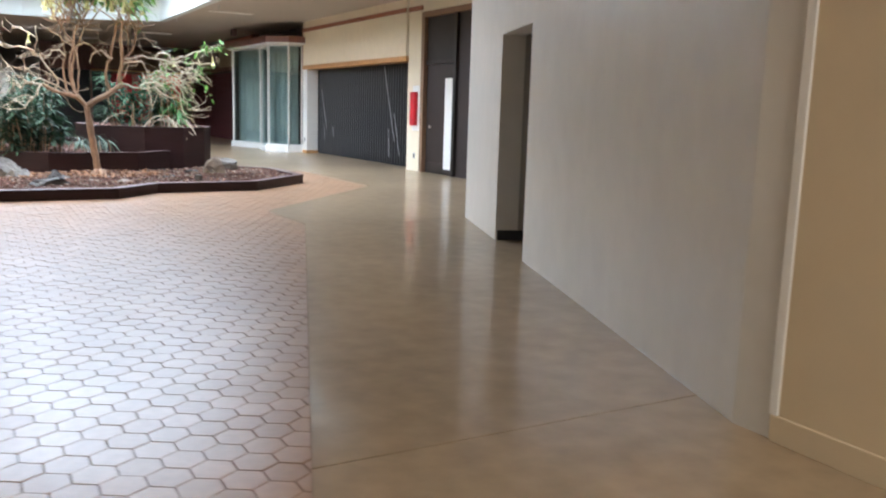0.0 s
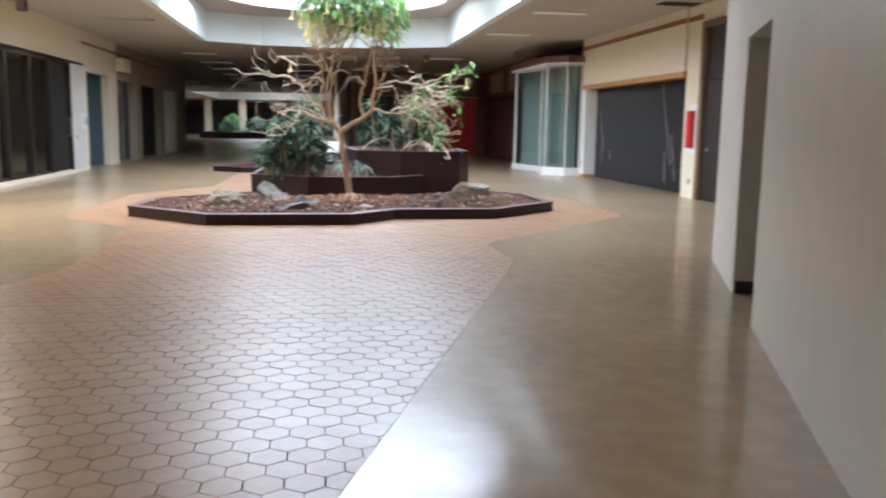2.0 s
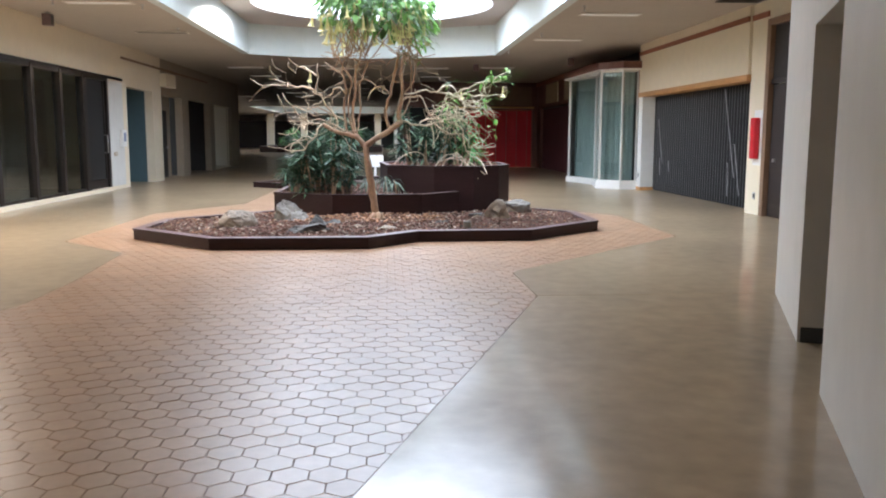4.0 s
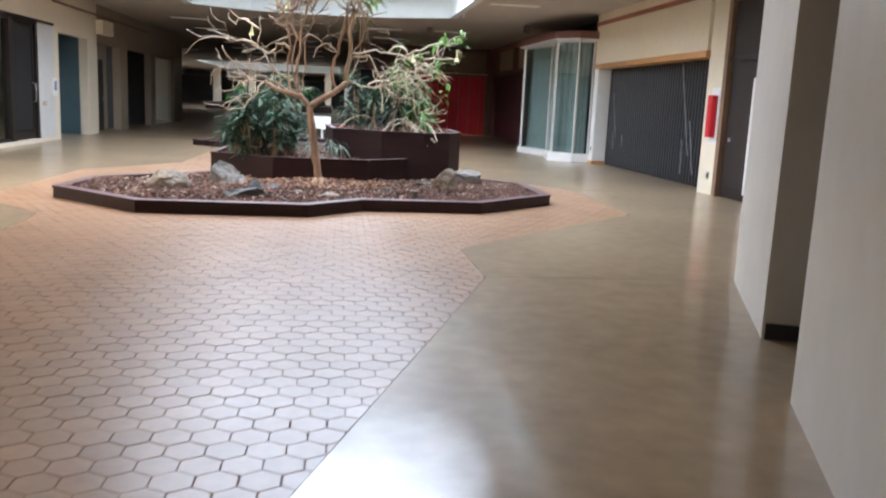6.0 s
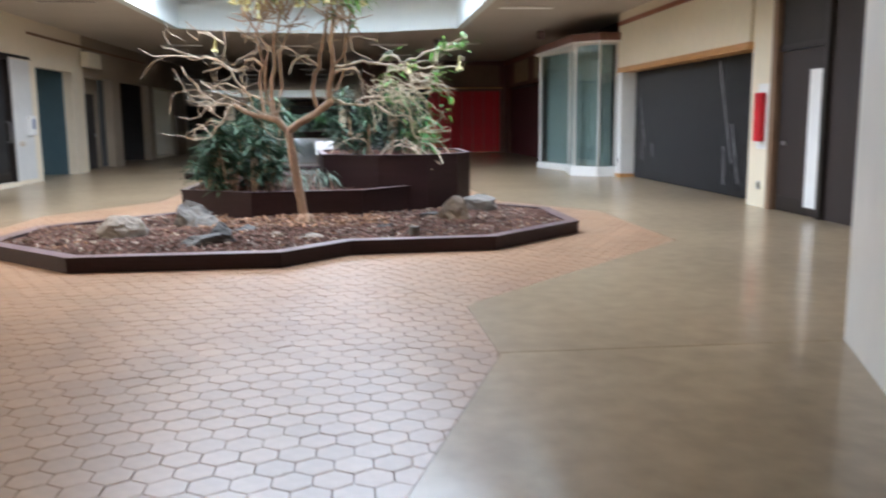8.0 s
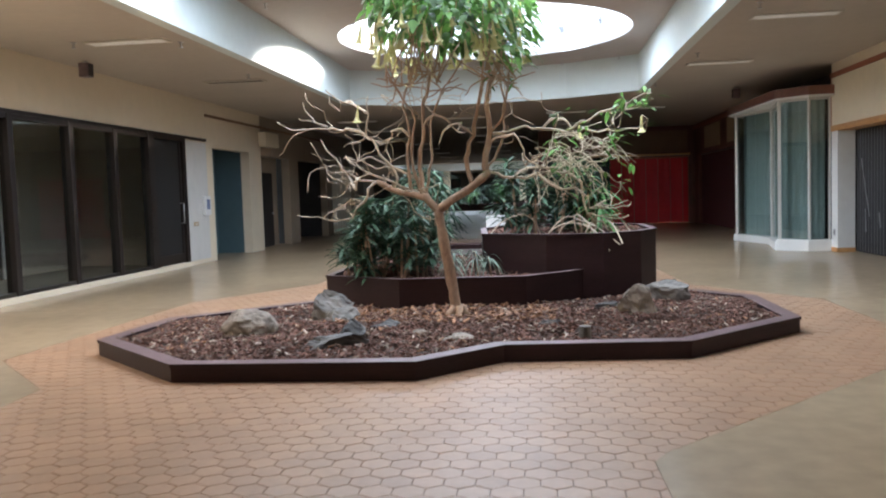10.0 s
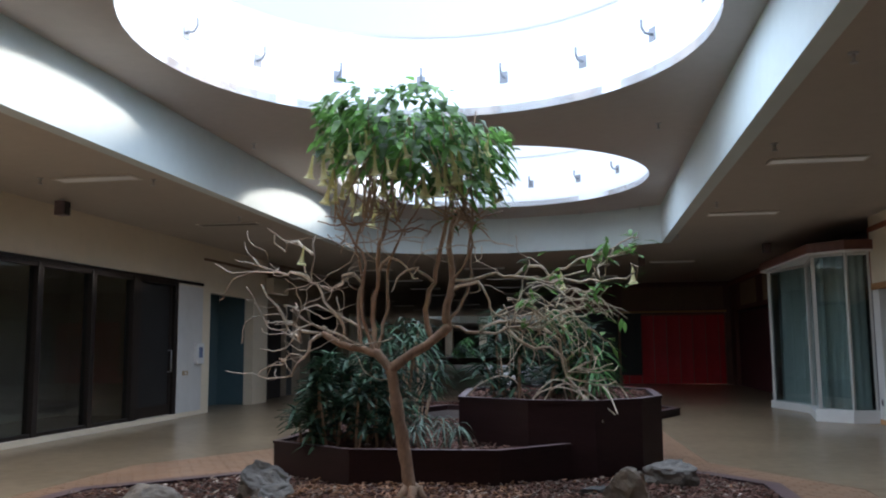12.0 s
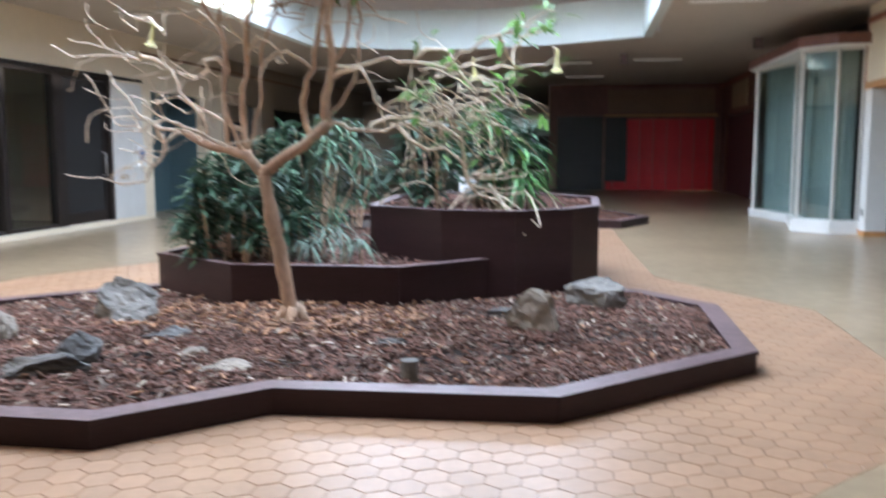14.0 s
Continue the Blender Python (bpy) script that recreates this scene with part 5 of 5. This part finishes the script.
# ---- planted bushes ----
def strap_plant(x, y, z, height, count, length, width, material, seed, label, category="plant", group="plants in the planters", lean=0.9):
    """A cane plant: upright stalks that carry rosettes of arching strap leaves."""
    rng = random.Random(seed)
    t = thing("strap_leaf_plant", (x, y, z), label, category, group)
    verts, faces = [], []
    heads = max(1, int(height / 0.27))
    for h in range(heads):
        top = Vector((rng.uniform(-0.12, 0.12) * heads * 0.6, rng.uniform(-0.12, 0.12) * heads * 0.6, height * (0.12 + 0.88 * (h + 1) / heads) * rng.uniform(0.85, 1.05)))
        stalk = bmesh.new()
        tube(stalk, [Vector((top.x * 0.3, top.y * 0.3, -0.03)), Vector((top.x * 0.6, top.y * 0.5, top.z * 0.5)), top], [0.017, 0.014, 0.010], 6)
        part("stalk", stalk, M_BARK, t)
        for i in range(count):
            u = i / count
            a = i * 2.4 + rng.uniform(-0.3, 0.3)
            rise = rng.uniform(-0.2, 1.25) * (1 - 0.25 * u)
            base = top - Vector((0, 0, 0.30 * u * min(1.0, height)))
            d = Vector((math.cos(a), math.sin(a), rise)).normalized()
            ln = length * rng.uniform(0.65, 1.1)
            side = d.cross(Vector((0, 0, 1))).normalized()
            b = len(verts)
            for s, w in ((0.0, 0.5), (0.25, 0.9), (0.5, 1.0), (0.75, 0.75), (1.0, 0.05)):
                c = base + d * (ln * s) - Vector((0, 0, lean * ln * s * s * 0.8))
                verts += [c - side * (0.5 * width * w) + Vector((0, 0, 0.15 * width)), c, c + side * (0.5 * width * w) + Vector((0, 0, 0.15 * width))]
            for s in range(4):
                q = b + 3 * s
                faces += [(q, q + 1, q + 4, q + 3), (q + 1, q + 2, q + 5, q + 4)]
    me = bpy.data.meshes.new("foliage")
    me.from_pydata(verts, [], faces)
    me.materials.append(material)
    o = new("foliage", me)
    o.parent = t
    tagged(o, kind="stuff")
    return t


rp = random.Random(5)
# dense bush on the west end of the middle tier
for i, (x, y, h) in enumerate(((0.95, 16.85, 0.75), (1.15, 16.6, 0.95), (1.4, 16.4, 0.85), (1.65, 16.35, 0.7), (1.85, 16.55, 0.8), (1.25, 17.1, 1.15), (1.6, 16.95, 1.2), (0.98, 17.4, 1.0), (1.95, 17.0, 1.0), (1.1, 17.9, 1.2), (1.55, 17.7, 1.3), (1.35, 16.75, 0.5), (1.05, 16.7, 0.4))):
    strap_plant(x, y, 0.40, h, 40, 0.29, 0.050, M_STRAP, 100 + i, "dark green strap-leaved cane plant in the middle planter", lean=0.5)
# pale spiky plants beside the upper tier
for i, (x, y, h) in enumerate(((2.35, 16.45, 0.28), (2.62, 16.5, 0.42), (2.22, 16.9, 0.35), (2.78, 16.45, 0.3))):
    strap_plant(x, y, 0.40, h, 22, 0.26, 0.02, M_SPIDER, 200 + i, "grey-green spider plant on the mulch", lean=1.3)
# tall plants on the upper tier and behind
for i, (x, y, h) in enumerate(((3.08, 17.6, 0.85), (3.3, 17.3, 0.7), (3.55, 17.6, 0.95), (3.95, 17.4, 0.8), (3.9, 17.9, 1.0), (3.1, 18.2, 1.1), (3.6, 18.4, 1.15), (3.9, 18.6, 0.9))):
    strap_plant(x, y, 0.84, h, 34, 0.32, 0.048, M_STRAP, 300 + i, "dark green strap-leaved cane plant in the upper planter", lean=0.5)
for i, (x, y, h) in enumerate(((1.72, 18.3, 1.5), (1.5, 19.2, 1.7), (1.5, 20.6, 1.6))):
    strap_plant(x, y, 0.40, h, 26, 0.42, 0.04, M_STRAP, 340 + i, "tall dark green cane plant behind the planter wall")
for i, (x, y, h) in enumerate(((3.95, 17.3, 1.0), (4.0, 17.55, 0.6))):
    strap_plant(x, y, 0.84, h, 34, 0.42, 0.03, M_YUCCA, 360 + i, "bright green yucca with arching leaves in the upper planter")
# dry drooping stems over the upper wall
for i in range(9):
    dr = bmesh.new()
    x0, y0 = rp.uniform(3.3, 4.3), rp.uniform(16.95, 17.3)
    p = Vector((x0, y0, 0.9))
    pts = [p.copy()]
    d = Vector((rp.uniform(-0.4, 0.8), rp.uniform(-0.5, 0.1), rp.uniform(0.8, 1.2)))
    for _ in range(7):
        p = p + d * 0.11
        d = d + Vector((rp.uniform(-0.25, 0.3), rp.uniform(-0.25, 0.15), -0.36))
        pts.append(p.copy())
    tube(dr, pts, [0.008] * 8, 5)
    s = thing("dry_stem", (0, 0, 0), "dry pale stem drooping over the planter wall", "stem", "dry stems in the planter")
    part("stalk", dr, M_TWIG, s)

# white sign on a post behind the planter
ws = thing("white_sign", (2.22, 27.4, 0.08), "small blank white sign board on a stake", "sign")
part("sign_board", boxes((-0.24, 0.24, -0.015, 0.015, 0.44, 0.80)), M_PLASTIC, ws, bevel=0.006)
part("stake", boxes((-0.03, 0.03, 0.016, 0.06, 0.0, 0.78)), M_PLASTIC, ws)

# ---- the far court ----
FARBED = [(-8.8, 77.5), (-7.0, 75.5), (0.6, 75.5), (2.0, 77.5), (2.0, 88.0), (0.6, 90.0), (-7.0, 90.0), (-8.8, 88.0)]
planter("low_planter", FARBED, 0.55, 0.15, 0.04, "low dark brown planter in the far court")
bed("soil_far", inset(FARBED, 0.16), 0.42, "dark soil in the far planter")
for i in range(16):
    strap_plant(rp.uniform(-8.0, 1.3), rp.uniform(76.8, 81), 0.42, rp.uniform(0.7, 1.9), 26, 0.75, 0.11, M_STRAP if i % 3 else M_YUCCA, 400 + i, "leafy green plant in the far planter", group="plants in the far planter")
for x in (-10.5, -6.8, 1.4):
    c = thing("column", (x, 97.0, 0), "pale square column in the far court", "column", "columns in the far court")
    part("shaft", boxes((-0.35, 0.35, -0.35, 0.35, 0, Z_CEIL)), M_CREAM, c)
structure("wall_far_fronts", boxes((-16.4, -12, 104, 104.2, 0, 3.2), (-11, -6, 104, 104.2, 0, 3.2), (-5, 3.2, 104, 104.2, 0, 3.2)), M_SHOPDARK, "dark far shopfronts", "wall")

# ---- hexagonal floor tiles ----
HEX_W, HEX_GAP = 0.163, 0.0030
HEX_ROW = HEX_W * 0.866


def hex_verts(r_top, r_bot):
    v = []
    for r, z in ((r_bot, -0.0044), (r_top, 0.0)):
        v += [(0.979 * r * math.sin(math.pi / 3 * i), r * math.cos(math.pi / 3 * i), z) for i in range(6)]
    return v


HEX_R = (HEX_W - HEX_GAP) / math.sqrt(3)
hv = hex_verts(HEX_R - 0.0014, HEX_R)
hf = [(6, 11, 10, 9, 8, 7)] + [(i, (i + 1) % 6, 6 + (i + 1) % 6, 6 + i) for i in range(6)]
floor_set = structure("tile_floor", boxes((-0.01, 0.01, -1.2, -1.18, -0.012, -0.005)), M_GROUT, "hexagonal terracotta tile floor with dark grout", "floor")
tile_me = bpy.data.meshes.new("tile")
tile_me.from_pydata(hv, [], [tuple(reversed(f)) if f[0] == 6 else f for f in hf])
bmx = bmesh.new()
bmx.from_mesh(tile_me)
bmesh.ops.recalc_face_normals(bmx, faces=list(bmx.faces))
bmx.to_mesh(tile_me)
bmx.free()
tile_me.materials.append(M_TILE)


def cut(poly, a, b):
    """The part of a convex loop that lies left of the line from a to b."""
    out = []
    for p, q in zip(poly, poly[1:] + poly[:1]):
        dp = (b[0] - a[0]) * (p[1] - a[1]) - (b[1] - a[1]) * (p[0] - a[0])
        dq = (b[0] - a[0]) * (q[1] - a[1]) - (b[1] - a[1]) * (q[0] - a[0])
        if dp >= 0:
            out.append(p)
        if dp * dq < 0:
            t = dp / (dp - dq)
            out.append((p[0] + (q[0] - p[0]) * t, p[1] + (q[1] - p[1]) * t))
    return out


rest_v, rest_f = [], []
rt = random.Random(21)
low_core, back_core = inset(LOW, 0.12), inset(BACK, 0.12)
hex_loop = [(0.979 * HEX_R * math.sin(math.pi / 3 * i), HEX_R * math.cos(math.pi / 3 * i)) for i in range(5, -1, -1)]
rows_n = int((33.0 + 1.6) / HEX_ROW)
near_count = 0
for j in range(rows_n):
    y = -1.6 + j * HEX_ROW
    xl, xr = edge_x(TILE_LEFT, y), edge_x(TILE_RIGHT, y)
    i0 = math.ceil((xl - 0.1) / HEX_W - (0.5 if j % 2 else 0.0))
    while True:
        x = (i0 + (0.5 if j % 2 else 0.0)) * HEX_W
        i0 += 1
        if x > xr + 0.1:
            break
        if inside((x, y), low_core) or inside((x, y), back_core):
            continue
        dz = rt.uniform(-0.0010, 0.0006)
        at_edge = x > xr - 0.2 or x < xl + 0.2
        if 7.2 < y < 9.0 and 1.2 < x < 4.0 and near_count < 300 and not at_edge:
            o = new("tile", tile_me)
            o.parent = floor_set
            o.matrix_local = pose(x, y, dz, rt.uniform(-0.3, 0.3), rt.uniform(-0.3, 0.3), 0)
            near_count += 1
            continue
        loop = [(x + px, y + py) for px, py in hex_loop]
        if at_edge:
            ya, yb = y - 0.09, y + 0.09
            loop = cut(loop, (edge_x(TILE_RIGHT, ya) - 0.004, ya), (edge_x(TILE_RIGHT, yb) - 0.004, yb))
            loop = cut(loop, (edge_x(TILE_LEFT, yb) + 0.004, yb), (edge_x(TILE_LEFT, ya) + 0.004, ya)) if len(loop) > 2 else loop
            if len(loop) < 3:
                continue
        k = len(loop)
        mx_, my_ = sum(p[0] for p in loop) / k, sum(p[1] for p in loop) / k
        ax, ay = rt.uniform(-0.005, 0.005), rt.uniform(-0.005, 0.005)
        b = len(rest_v)
        rest_v += [(px, py, -0.0044) for px, py in loop]
        for px, py in loop:
            d = math.hypot(px - mx_, py - my_) or 1.0
            f = max(0.0, 1 - 0.0014 / d)
            rest_v.append((mx_ + (px - mx_) * f, my_ + (py - my_) * f, dz + ax * (px - mx_) + ay * (py - my_)))
        rest_f.append(tuple(b + k + q for q in range(k)))
        rest_f += [(b + q, b + (q + 1) % k, b + k + (q + 1) % k, b + k + q) for q in range(k)]
me = bpy.data.meshes.new("tiles")
me.from_pydata(rest_v, [], rest_f)
me.materials.append(M_TILE_I)
rest = new("tiles", me)
rest.parent = floor_set
tagged(rest, kind="stuff")
